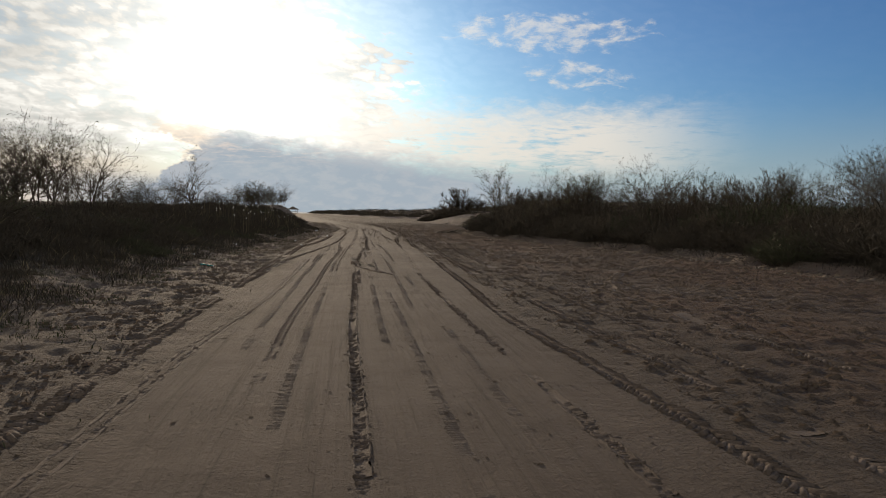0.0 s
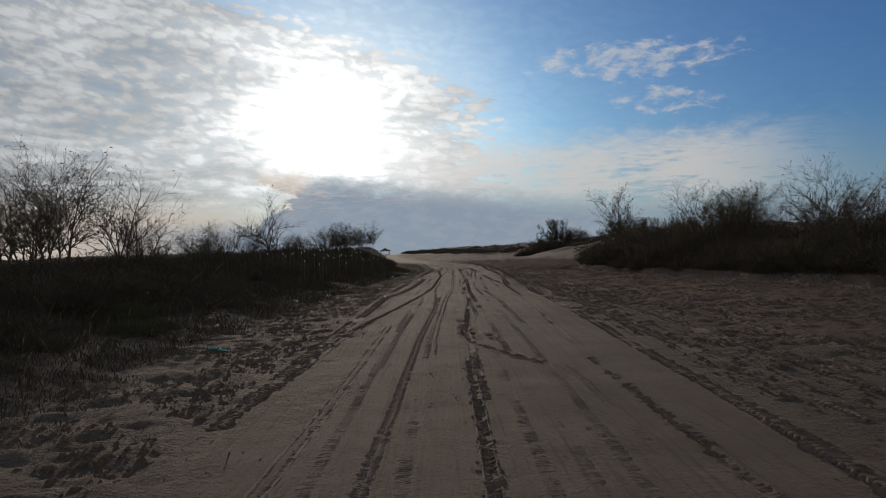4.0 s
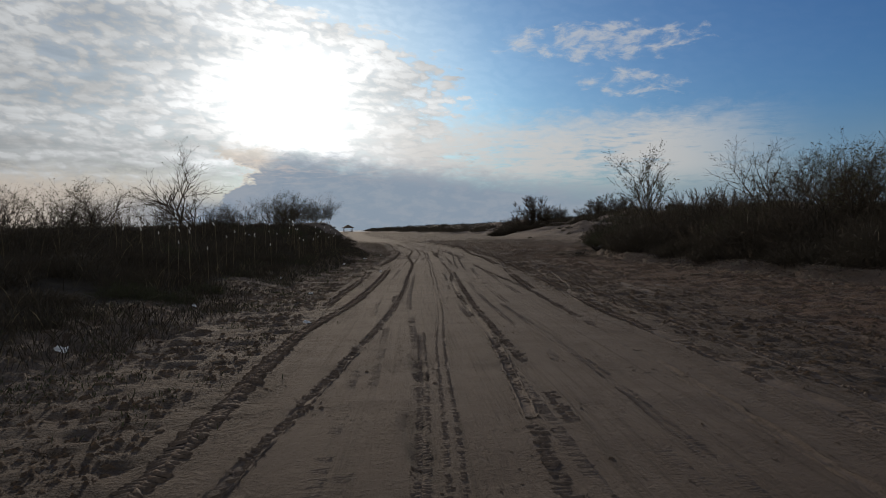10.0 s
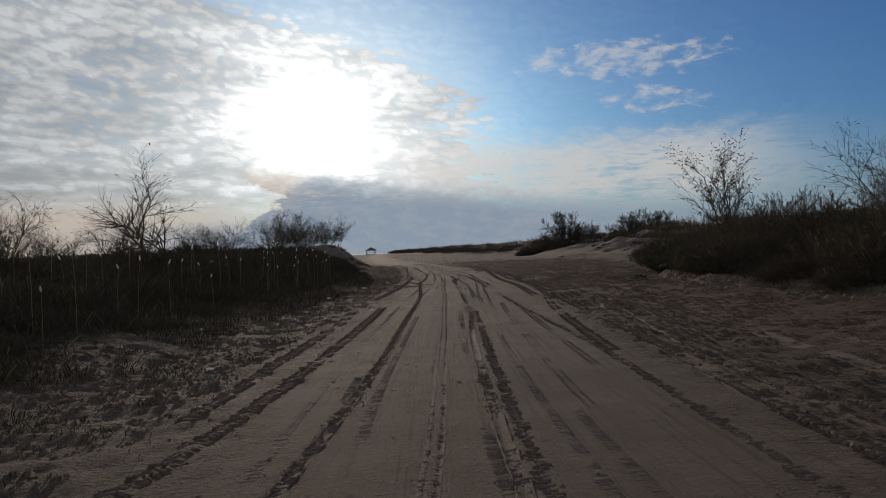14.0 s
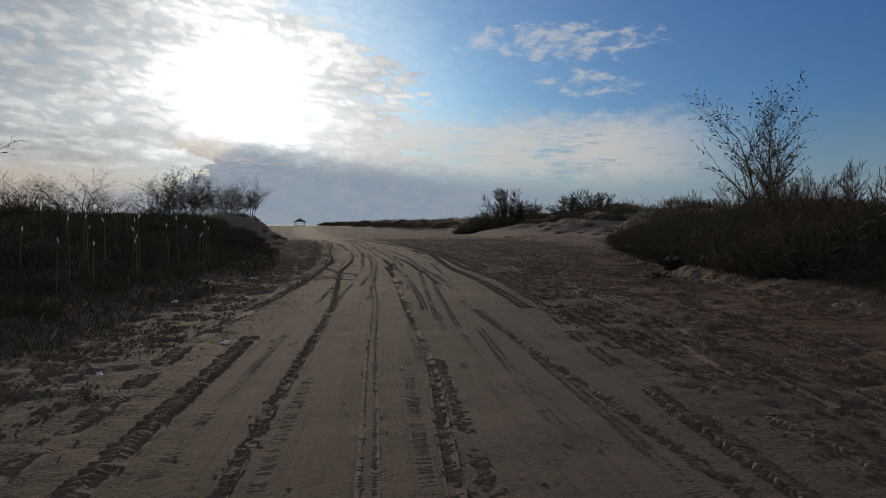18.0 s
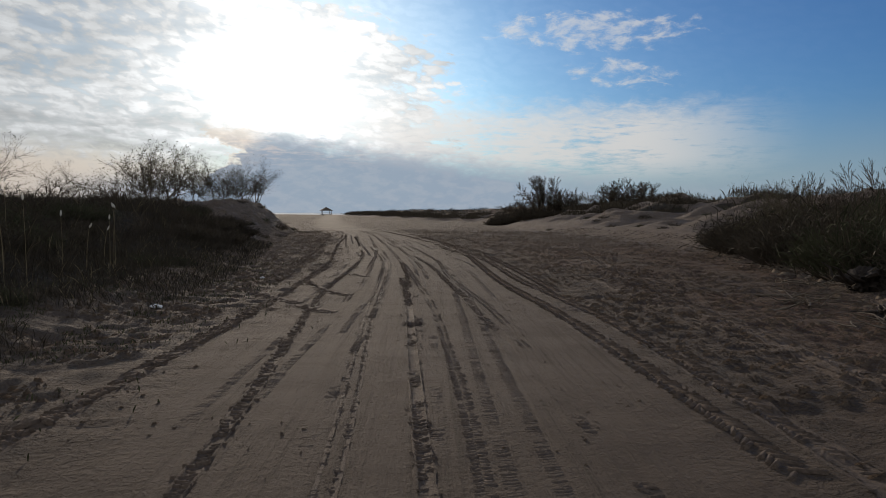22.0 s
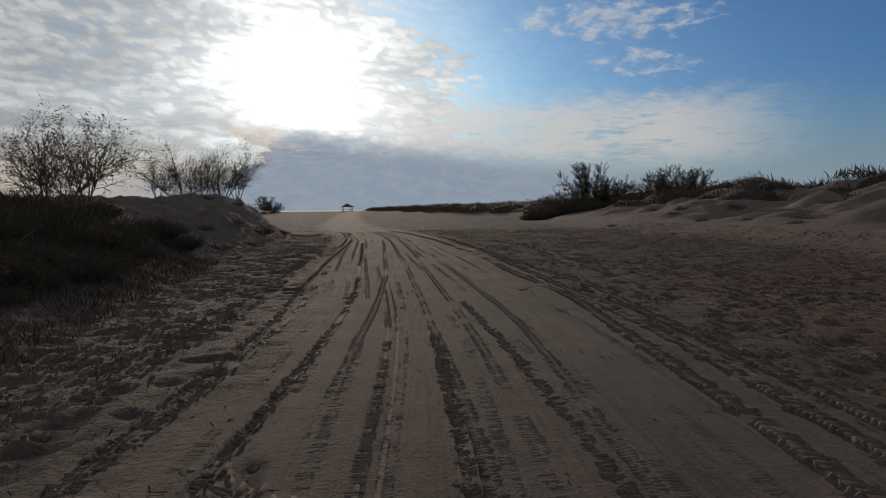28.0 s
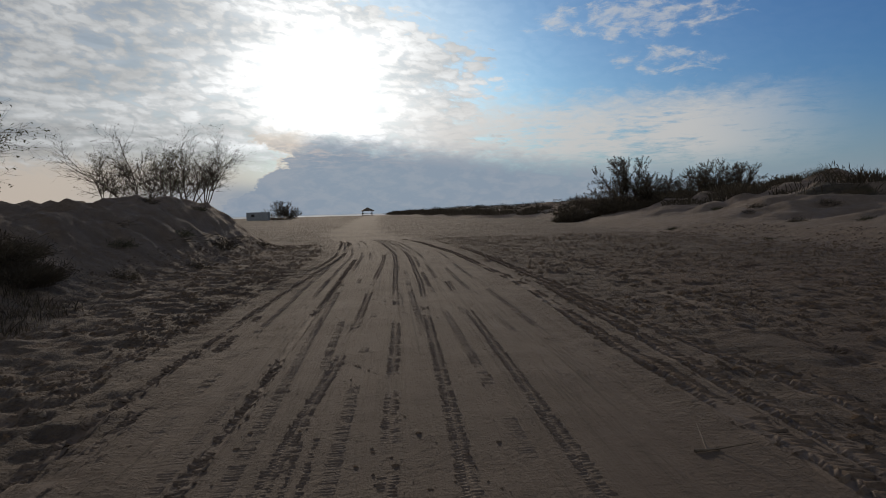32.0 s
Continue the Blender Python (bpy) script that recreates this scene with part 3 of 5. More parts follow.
def sheet_mesh(name, xs, ys):
    gx, gy = np.meshgrid(xs, ys)
    fx, fy = gx.ravel(), gy.ravel()
    h, damp_shade, litter, soil, rough = relief(fx, fy)
    co = np.stack([fx, fy, land(fx, fy) + h], -1)
    nx, ny = len(xs), len(ys)
    i = (np.arange(ny - 1)[:, None] * nx + np.arange(nx - 1)[None]).ravel()
    faces = np.stack([i, i + 1, i + 1 + nx, i + nx], -1)
    me = quads(name, co, faces)
    attr = me.attributes.new("soil", "FLOAT_VECTOR", "POINT")
    attr.data.foreach_set("vector", np.stack([damp_shade, litter, soil], -1).astype(np.float32).ravel())
    dry = me.attributes.new("dry", "FLOAT", "POINT")
    l, r = edge_left(fy) - fx, fx - edge_right(fy)
    loose = np.maximum(step(-1.5, 1.0, l) * step(64, 76, fy), np.maximum(step(-4.0, 2.0, r) * step(62, 74, fy), np.maximum(0.7 * step(-1.2, -0.2, r), 0.55 * step(-3.4, -1.2, l) * step(1.2, 0.0, l))))
    dry.data.foreach_set("value", loose.astype(np.float32))
    coarse = me.attributes.new("coarse", "FLOAT", "POINT")
    coarse.data.foreach_set("value", rough.astype(np.float32))
    across = me.attributes.new("across", "FLOAT", "POINT")
    across.data.foreach_set("value", (fx - centre(fy)).astype(np.float32))
    me.polygons.foreach_set("use_smooth", np.ones(len(faces), bool))
    return me


def quads(name, co, faces):
    """A mesh from arrays of corners and of faces with equally many corners each."""
    me = bpy.data.meshes.new(name)
    k = faces.shape[1]
    me.vertices.add(len(co))
    me.vertices.foreach_set("co", np.asarray(co, np.float32).ravel())
    me.loops.add(faces.size)
    me.loops.foreach_set("vertex_index", faces.astype(np.int32).ravel())
    me.polygons.add(len(faces))
    me.polygons.foreach_set("loop_start", np.arange(0, faces.size, k, dtype=np.int32))
    me.update(calc_edges=True)
    return me


def made(name, me, mat, parent=None, label=""):
    ob = new(name, me)
    me.materials.clear()
    me.materials.append(mat)
    if parent:
        ob.parent = parent
    if label:
        ob["label"] = label
    return ob


def part(name, bm, mat, parent, label=""):
    me = bpy.data.meshes.new(name)
    bm.to_mesh(me)
    bm.free()
    return made(name, me, mat, parent, label)


ground = made("ground", sheet_mesh("ground", spaced(-4.2, 14.6, 0.047, -900, 900, 1.07, 1.04), spaced(2.0, 84.0, 0.09, -80, 470, 1.08, 1.02)), SAND)
tagged(ground, "rutted pale beige sand track between overgrown banks and dunes", "ground", kind="structure")

sea_bm = bmesh.new()
bmesh.ops.create_grid(sea_bm, x_segments=40, y_segments=40, size=1.0)
for v in sea_bm.verts:
    v.co = Vector((v.co.x * 4000, 425 + (v.co.y + 1) * 2000, -1.3))
WATER, wn, wsh = material("hazy_sea_water", 0.25)
wsh.inputs["Specular IOR Level"].default_value = 0.05
wsh.inputs["Roughness"].default_value = 0.9
wn.put(wsh.inputs["Base Color"], wn.mix(wn.noise(wn.node("ShaderNodeNewGeometry").outputs["Position"], 0.05), (0.30, 0.37, 0.44), (0.38, 0.44, 0.50)))
sea = part("sea", sea_bm, WATER, None)
tagged(sea, "flat grey hazy sea beyond the dunes", "sea", kind="structure")

# ---- growing things ----


def tubes(segs, sides=3):
    """Tapered sticks from rows of (from, to, radius, radius)."""
    s = np.asarray(segs, float)
    a, b, ra, rb = s[:, 0:3], s[:, 3:6], s[:, 6], s[:, 7]
    d = b - a
    d /= np.linalg.norm(d, axis=1, keepdims=True) + 1e-9
    ref = np.where(np.abs(d[:, 2:3]) > 0.9, [[1.0, 0, 0]], [[0, 0, 1.0]])
    u = np.cross(d, ref)
    u /= np.linalg.norm(u, axis=1, keepdims=True) + 1e-9
    v = np.cross(d, u)
    ang = np.arange(sides) * 2 * math.pi / sides
    ring = u[:, None] * np.cos(ang)[None, :, None] + v[:, None] * np.sin(ang)[None, :, None]
    co = np.concatenate([a[:, None] + ring * ra[:, None, None], b[:, None] + ring * rb[:, None, None]], 1)
    n = len(s)
    base = (np.arange(n) * 2 * sides)[:, None]
    faces = []
    for k in range(sides):
        j = (k + 1) % sides
        faces.append(np.concatenate([base + k, base + j, base + sides + j, base + sides + k], 1))
    return co.reshape(-1, 3), np.concatenate(faces)


def swept(rows, sides=6):
    """One connected tapered tube along consecutive rows of (from, to, radius, radius)."""
    s = np.asarray(rows, float)
    p = np.concatenate([s[:, 0:3], s[-1:, 3:6]])
    r = np.concatenate([s[:, 6], s[-1:, 7]])
    d = np.gradient(p, axis=0)
    d /= np.linalg.norm(d, axis=1, keepdims=True) + 1e-9
    ref = np.array([1.0, 0, 0]) if np.abs(d[:, 2]).mean() > 0.7 else np.array([0, 0, 1.0])
    u = np.cross(d, ref)
    u /= np.linalg.norm(u, axis=1, keepdims=True) + 1e-9
    v = np.cross(d, u)
    ang = np.arange(sides) * 2 * math.pi / sides
    co = p[:, None] + (u[:, None] * np.cos(ang)[None, :, None] + v[:, None] * np.sin(ang)[None, :, None]) * r[:, None, None]
    i = (np.arange(len(p) - 1) * sides)[:, None]
    faces = [np.concatenate([i + k, i + (k + 1) % sides, i + sides + (k + 1) % sides, i + sides + k], 1) for k in range(sides)]
    return co.reshape(-1, 3), np.concatenate(faces)


def blade_mesh(name, rows):
    s = np.asarray(rows, float)
    a, b, wd = s[:, 0:3], s[:, 3:6], s[:, 6:7]
    d = b - a
    side = np.cross(d, np.stack([np.sin(s[:, 7]), np.cos(s[:, 7]), 0 * s[:, 7]], -1))
    side /= np.linalg.norm(side, axis=1, keepdims=True) + 1e-9
    mid = a + d * 0.55 + np.array([0, 0, 0.10]) * np.linalg.norm(d, axis=1, keepdims=True)
    co = np.stack([a, mid + side * wd, b, mid - side * wd], 1).reshape(-1, 3)
    base = (np.arange(len(s)) * 4)[:, None]
    return quads(name, co, np.concatenate([base, base + 1, base + 2, base + 3], 1))


def grow(rng, start, way, length, radius, depth, out, leaves, spec):
    """One limb and what springs from it; out: rows by depth."""
    steps = 5 if depth >= 2 else (4 if depth == 1 else 3)
    p, d, r = np.array(start), np.array(way) / np.linalg.norm(way), radius
    for k in range(steps):
        bend = spec["bend"] * (1.0 if depth else 1.3)
        d = d + rng.normal(0, bend, 3) + np.array([0, 0, spec["rise"]])
        d /= np.linalg.norm(d)
        q = p + d * length / steps
        r2 = radius * (1 - 0.8 * (k + 1) / steps)
        out[depth].append((*p, *q, max(r, spec["thin"]), max(r2, 0.8 * spec["thin"])))
        if depth > 0 and k >= (1 if depth == spec["depth"] else 0):
            for _ in range(spec["kids"][depth]):
                turn = rng.normal(0, 1, 3)
                turn -= turn @ d * d
                turn /= np.linalg.norm(turn) + 1e-9
                away = d * math.cos(spec["fork"]) + turn * math.sin(spec["fork"]) * rng.uniform(0.7, 1.2)
                grow(rng, q, away, length * spec["short"] * rng.uniform(0.7, 1.15) * (1 - 0.35 * k / steps), r2 * 0.75 + 0.001, depth - 1, out, leaves, spec)
        elif depth == 0 and rng.random() < spec["leaf"]:
            leaves.append((*q, *(q + rng.normal(0, 1, 3) * spec["leaf_size"] + np.array([0, 0, -0.4 * spec["leaf_size"]])), spec["leaf_size"] * 0.32, rng.uniform(0, 6.3)))
        p, r = q, r2


WILLOW = dict(thin=0.0026, depth=2, kids=(0, 3, 3), fork=0.66, short=0.52, bend=0.12, rise=0.04, leaf=0.10, leaf_size=0.05, stems=6, lean=0.5)


def woody(name, seed, height, label, category, **over):
    """A bush or small tree of bare stems: each stem, the crown of twigs and the leaves are parts."""
    spec = {**WILLOW, **over}
    rng = np.random.default_rng(seed)
    top = new(name)
    twigs, leaves = [], []
    for k in range(spec["stems"]):
        turn = 2 * math.pi * (k + rng.uniform(-0.3, 0.3)) / spec["stems"]
        lean = spec["lean"] * rng.uniform(0.35, 1.25)
        way = np.array([math.cos(turn) * math.sin(lean), math.sin(turn) * math.sin(lean), math.cos(lean)])
        out = [[] for _ in range(spec["depth"] + 1)]
        size = height * rng.uniform(0.62, 0.92)
        if "dome" in spec:
            lean = rng.uniform(0.08, 1.25)
            way = np.array([math.cos(turn) * math.sin(lean), math.sin(turn) * math.sin(lean), math.cos(lean)])
            size = 0.80 * height / math.sqrt(math.cos(lean) ** 2 + (math.sin(lean) / spec["dome"]) ** 2)
        grow(rng, np.array([math.cos(turn), math.sin(turn), 0]) * 0.12 * spec["lean"] - np.array([0, 0, 0.25]), way, size, spec.get("girth", 0.011) * size, spec["depth"], out, leaves, spec)
        co, faces = swept(out[spec["depth"]], 6)
        made("stem", quads("stem", co, faces), BARK, top)
        for some in out[: spec["depth"]]:
            twigs += some
    co, faces = tubes(twigs, 3)
    made("crown", quads("crown", co, faces), TWIG, top, "bare brown twigs")
    if leaves:
        made("leaves", blade_mesh("leaves", leaves), spec.get("leaf_mat", LEAF), top, "few small dry leaves")["kind"] = "stuff"
    tagged(top, label, category)
    return top


def thicket(name, seed, width, height, mat, label, count=900):
    """A low dense bush of fine twigs and blades; a core of stems."""
    rng = np.random.default_rng(seed)
    top = new(name)
    rows, stems = [], []
    for k in range(count):
        a, u = rng.uniform(0, 2 * math.pi), math.sqrt(rng.uniform(0, 1))
        foot = np.array([math.cos(a) * u * width * 0.42, math.sin(a) * u * width * 0.42, -0.12])
        reach = height * (1 - 0.55 * u * u) * rng.uniform(0.45, 1.12)
        tip = foot + np.array([math.cos(a) * u * width * 0.22, math.sin(a) * u * width * 0.22, 0]) + np.array([rng.normal(0, 0.26), rng.normal(0, 0.26), reach])
        if k % 3:
            base = foot + (tip - foot) * rng.uniform(0.45, 1.0)
            rows.append((*base, *(base + rng.normal(0, 0.15, 3) + np.array([0, 0, 0.05])), rng.uniform(0.006, 0.016), rng.uniform(0, 6.3)))
        else:
            rows.append((*foot, *tip, rng.uniform(0.004, 0.010), rng.uniform(0, 6.3)))
        if k % 16 == 0:
            mid = foot + (tip - foot) * 0.5 + rng.normal(0, 0.06, 3)
            stems += [(*foot, *mid, 0.012, 0.008), (*mid, *tip, 0.007, 0.002)]
            for _ in range(3):
                q = mid + rng.normal(0, 0.16, 3) + np.array([0, 0, 0.2])
                stems.append((*mid, *q, 0.006, 0.002))
    co, faces = tubes(stems, 3)
    made("stem_clump", quads("stem_clump", co, faces), TWIG, top, "thin bare stems")["kind"] = "stuff"
    made("foliage", blade_mesh("foliage", rows), mat, top)["kind"] = "stuff"
    tagged(top, label, "shrub")
    return top


def place(proto, used, x, y, turn, scale, sink=0.06, group="", label="", tilt=0.0, squash=1.0):
    """The prototype itself the first time, afterwards a copy of it."""
    m = pose(x, y, z_at(x, y) - sink, tilt, 0, turn) @ Matrix.Diagonal((scale, scale, scale * squash, 1))
    if proto.name in used:
        ob = copy_thing(proto, m)
    else:
        used.add(proto.name)
        proto.matrix_basis = m
        ob = proto
    if group:
        ob["group"] = group
    if label:
        ob["label"] = label
    return ob


USED = set()
rnd = random.Random(5)
# tall bushes and small trees, unit height 4 m
WILLOWS = [woody("willow_bush", 11 + k, 4.0, "bare grey-brown willow bush with many upright stems", "bush", stems=5, lean=0.34 + 0.06 * k, rise=0.03, kids=(0, 4, 3), fork=0.74) for k in range(3)]
LEAFY = [woody("willow_bush", 31 + k, 4.0, "thin willow bush with a few small hanging leaves", "bush", stems=7, lean=0.55, leaf=0.32, leaf_size=0.06, kids=(0, 4, 3), short=0.50, fork=0.74) for k in range(2)]
ROUND = [woody("round_bush", 41 + k, 3.0, "dense round leafless bush on a low sand mound", "bush", stems=18, dome=1.0, bend=0.09, rise=0.015, fork=0.6, kids=(0, 6, 5), short=0.32, girth=0.014, thin=0.0055, leaf=0.0) for k in range(2)]
CROOKED = woody("crooked_tree", 51, 4.0, "small crooked bare tree with drooping outer branches", "tree", stems=2, lean=0.5, bend=0.22, rise=0.02, kids=(0, 4, 3), short=0.6, girth=0.018)
LONE = woody("young_tree", 57, 4.0, "young bare tree with a few hanging dry leaves", "tree", stems=3, lean=0.24, bend=0.11, rise=0.05, fork=0.62, short=0.52, kids=(0, 4, 3), leaf=0.5, leaf_size=0.06, girth=0.012)
TUFTY = [woody("olive_bush", 61 + k, 3.4, "olive-green budding willow bush on the bank", "bush", stems=6, lean=0.7, leaf=0.40, leaf_size=0.06) for k in range(2)]

# left bank: x, y, top of the crown above eye-level datum, kind, turn
LEFT_TREES = [
    (-9.7, 30.5, 5.2, WILLOWS[0]), (-8.6, 33.3, 4.7, WILLOWS[1]), (-11.2, 32.0, 5.1, WILLOWS[2]), (-12.8, 34.5, 4.6, WILLOWS[0]), (-10.2, 28.0, 4.4, WILLOWS[2]),
    (-9.4, 50.6, 4.1, WILLOWS[1]), (-10.9, 51.0, 3.6, LEAFY[0]), (-7.9, 62.0, 6.0, CROOKED), (-7.0, 63.8, 3.2, WILLOWS[0]), (-10.0, 62.4, 4.0, WILLOWS[1]),
    (-5.6, 66.0, 3.5, WILLOWS[2]), (-12.6, 60.5, 4.2, LEAFY[0]), (-4.9, 82.0, 6.5, LEAFY[0]), (-4.1, 82.8, 5.2, LEAFY[1]), (-5.8, 83.5, 4.4, TUFTY[0]),
    (-4.4, 98.2, 5.8, WILLOWS[1]), (-2.3, 98.6, 5.4, WILLOWS[2]), (-5.6, 97.6, 5.0, LEAFY[1]), (-1.3, 97.4, 4.6, WILLOWS[0]), (-3.2, 97.4, 4.6, TUFTY[1]), (-3.4, 99.0, 6.0, LEAFY[0]),
    (-18.0, 62.0, 4.6, WILLOWS[0]), (-17.0, 72.0, 4.0, WILLOWS[1]), (-9.5, 82.0, 3.7, WILLOWS[2]),
]
RIGHT_TREES = [
    (24.0, 28.5, 5.2, LEAFY[0]), (27.0, 27.0, 4.9, WILLOWS[0]), (25.5, 31.5, 4.6, WILLOWS[1]), (22.2, 34.0, 4.6, LEAFY[1]), (20.2, 36.6, 4.7, LEAFY[0]), (22.0, 40.0, 4.8, WILLOWS[2]),
    (18.6, 41.5, 4.8, LEAFY[1]), (19.6, 43.5, 4.6, WILLOWS[1]), (17.2, 45.5, 3.9, LEAFY[0]), (21.5, 47.0, 4.6, WILLOWS[0]), (17.0, 54.5, 5.0, LONE), (21.0, 50.0, 4.9, WILLOWS[2]),
    (24.5, 44.5, 4.7, WILLOWS[1]), (27.5, 36.0, 5.0, LEAFY[0]), (30.0, 31.0, 5.2, WILLOWS[2]), (19.0, 55.5, 3.0, LEAFY[0]), (25.8, 53.0, 3.7, WILLOWS[0]), (28.5, 40.0, 4.6, LEAFY[1]), (23.0, 22.0, 4.8, WILLOWS[1]), (26.0, 18.0, 4.8, LEAFY[0]),
    (21.64, 68.6, 3.4, LEAFY[1]), (19.92, 66.4, 3.3, TUFTY[1]),
    (34.76, 141.0, 7.9, ROUND[0]), (31.84, 139.0, 4.5, ROUND[1]), (37.47, 142.5, 5.0, ROUND[1]), (60.31, 171.0, 8.0, ROUND[1]), (56.90, 170.0, 5.2, ROUND[0]), (64.10, 170.0, 5.6, ROUND[0]), (47.96, 165.0, 5.0, WILLOWS[0]),
]
for k, (x, y, crown, proto) in enumerate(LEFT_TREES + RIGHT_TREES):
    natural = 3.0 if proto in ROUND else (3.4 if proto in TUFTY else 4.0)
    grown = max(crown + (0.1 if x > 17.5 and y < 60 else 0.0) - z_at(x, y), 0.8) / (natural * 0.97)
    wide = max(grown, 0.7) * (1.45 if proto is CROOKED else 1.12 if 20 < y < 60 else 1.05)
    ob = place(proto, USED, x, y, (47 * k + (90 if proto is CROOKED else 0)) % 360, wide, squash=grown / wide, group="bushes on the dunes" if y > 100 else "bushes on the banks")

# low brush
BRUSHES = [thicket("low_shrub", 71 + k, 2.6, 1.15, (BRUSH, BRUSH, BRUSH_GREEN, BRUSH)[k], ("dense dark brown dry shrub", "tangled brown brush of thin stems", "dense dark olive-green shrub", "dry brown shrub with pale grass")[k], 3600) for k in range(4)]


def brush_rows():
    """Where low shrubs stand, nearest to the road first."""
    rows = []
    for y in np.arange(8.0, 79.0, 2.0):
        for depth in (0.9, 2.0, 3.6, 5.8, 8.6):
            if depth > 6 and (int(y * 10) % 2):
                continue
            if y > 66:
                rows.append((float(edge_left(y)) - 0.7 * depth - 0.2, y + rnd.uniform(-0.8, 0.8), rnd.uniform(0.55, 0.85)))
                continue
            rows.append((float(edge_left(y)) - depth - rnd.uniform(-0.6, 0.6), y + rnd.uniform(-0.8, 0.8), {0.9: rnd.uniform(0.3, 0.5), 2.0: rnd.uniform(0.5, 0.8), 3.6: rnd.uniform(0.75, 1.1)}.get(depth, rnd.uniform(0.95, 1.4))))
    for y in np.arange(14.0, 57.0, 2.0):
        for depth in (1.3, 2.6, 4.4, 7.2):
            rows.append((float(edge_right(y)) + depth + rnd.uniform(-0.6, 0.6), y + rnd.uniform(-0.8, 0.8), rnd.uniform(0.9, 1.15) if depth < 2 else rnd.uniform(1.35, 1.75)))
    for y in np.arange(58.5, 71.0, 1.9):
        for depth in (0.9, 2.8, 5.0):
            rows.append((float(edge_right(y)) + depth, y + rnd.uniform(-0.6, 0.6), rnd.uniform(1.3, 1.8)))
    return rows


for k, (x, y, s) in enumerate(brush_rows()):
    place(BRUSHES[rnd.randrange(4)], USED, x, y, rnd.uniform(0, 360), s, sink=0.1, group="low brush on the banks", squash=rnd.uniform(0.95, 1.25) if x > 8 else rnd.uniform(0.75, 1.05))
for x, y, s in [(34.6 + dx, 139 + dy, 1.9) for dx, dy in ((-5, 0), (-3, -1.5), (-1, -2), (1.2, -2), (3.2, -1), (5.2, 0), (7.0, 1), (-6.5, 2))] + [(60.4 + dx, 169 + dy, 1.8) for dx, dy in ((-6, 1), (-3.5, -1), (-1, -2), (1.5, -2), (4, -1), (6, 1))]:
    place(BRUSHES[rnd.choice((0, 1, 3))], USED, x, y, rnd.uniform(0, 360), s, group="dark brush under the round bushes")

# mounded dark brush on the crest of the left bank
for y in np.arange(16.0, 74.0, 3.1):
    place(BRUSHES[rnd.randrange(4)], USED, float(edge_left(y)) - rnd.uniform(5.0, 9.0), float(y) + rnd.uniform(-1.0, 1.0), rnd.uniform(0, 360), rnd.uniform(1.35, 1.9), sink=0.15, group="low brush on the banks", squash=rnd.uniform(0.7, 1.0))
# bare shrubs with upright twigs along the crests of both banks
SPIKY = [woody("twiggy_shrub", 81 + k, 1.7, "dark leafless shrub of crowded upright twigs", "shrub", stems=11, dome=1.1, bend=0.10, rise=0.05, fork=0.5, kids=(0, 3, 3), short=0.42, girth=0.010, thin=0.004, leaf=0.0) for k in range(3)]
for y in np.arange(12.0, 72.0, 1.15):
    for depth, size in ((1.6, 0.7), (4.2, 1.15), (7.6, 1.3)):
        if rnd.random() < 0.85:
            place(SPIKY[rnd.randrange(3)], USED, float(edge_right(y)) + depth + rnd.uniform(-0.9, 0.9), float(y) + rnd.uniform(-0.6, 0.6), rnd.uniform(0, 360), size * rnd.uniform(0.7, 1.2), sink=0.1, group="leafless shrubs on the banks")
for y in np.arange(14.0, 80.0, 1.4):
    for depth, size in ((3.0, 0.42), (6.5, 0.58)):
        if rnd.random() < 0.7:
            place(SPIKY[rnd.randrange(3)], USED, float(edge_left(y)) - depth * (1.0 if y < 66 else 0.7) + rnd.uniform(-1.2, 1.2), float(y) + rnd.uniform(-0.6, 0.6), rnd.uniform(0, 360), size * rnd.uniform(0.6, 1.2), sink=0.1, group="leafless shrubs on the banks")

# grass and small brush that nobody could count
def grass(name, count, region, low, high, width, mat, label, seed):
    rng = np.random.default_rng(seed)
    x, y = region(rng, count)
    z = land(x, y) + relief(x, y)[0]
    tall = rng.uniform(low, high, len(x)) * (0.3 + 0.7 * step(0.0, 3.5, np.maximum(edge_left(y) - x, x - edge_right(y))))
    lean = rng.normal(0, 0.5, (2, len(x))) * tall
    rows = np.stack([x, y, z - 0.02, x + lean[0], y + lean[1], z + tall, np.full(len(x), width) * rng.uniform(0.6, 1.4, len(x)), rng.uniform(0, 6.3, len(x))], -1)
    ob = made(name, blade_mesh(name, rows), mat)
    return tagged(ob, label, "grass", kind="stuff")


def clumped(rng, x, y, scale, cut):
    keep = fnoise(x / scale, y / scale, 77) > cut
    return x[keep], y[keep]


def left_bank(rng, n):
    y = rng.uniform(2, 78, n)
    x = edge_left(y) - rng.gamma(1.6, 2.2, n) + 0.9
    return clumped(rng, x, y, 1.3, 0.40)


def right_bank(rng, n):
    y = rng.uniform(8, 70, n)
    x = edge_right(y) + rng.gamma(1.6, 2.0, n) - 0.1
    return clumped(rng, x, y, 1.3, 0.40)


def left_fringe(rng, n):
    y = rng.uniform(3, 66, n)
    x = edge_left(y) + rng.normal(0.3, 0.9, n)
    return clumped(rng, x, y, 0.6, 0.54)


def dune_tops(rng, n):
    y = rng.uniform(72, 330, n)
    x = edge_right(y) + rng.uniform(2, 45, n)
    s = relief(x, y)[3] > 0.5
    return x[s], y[s]


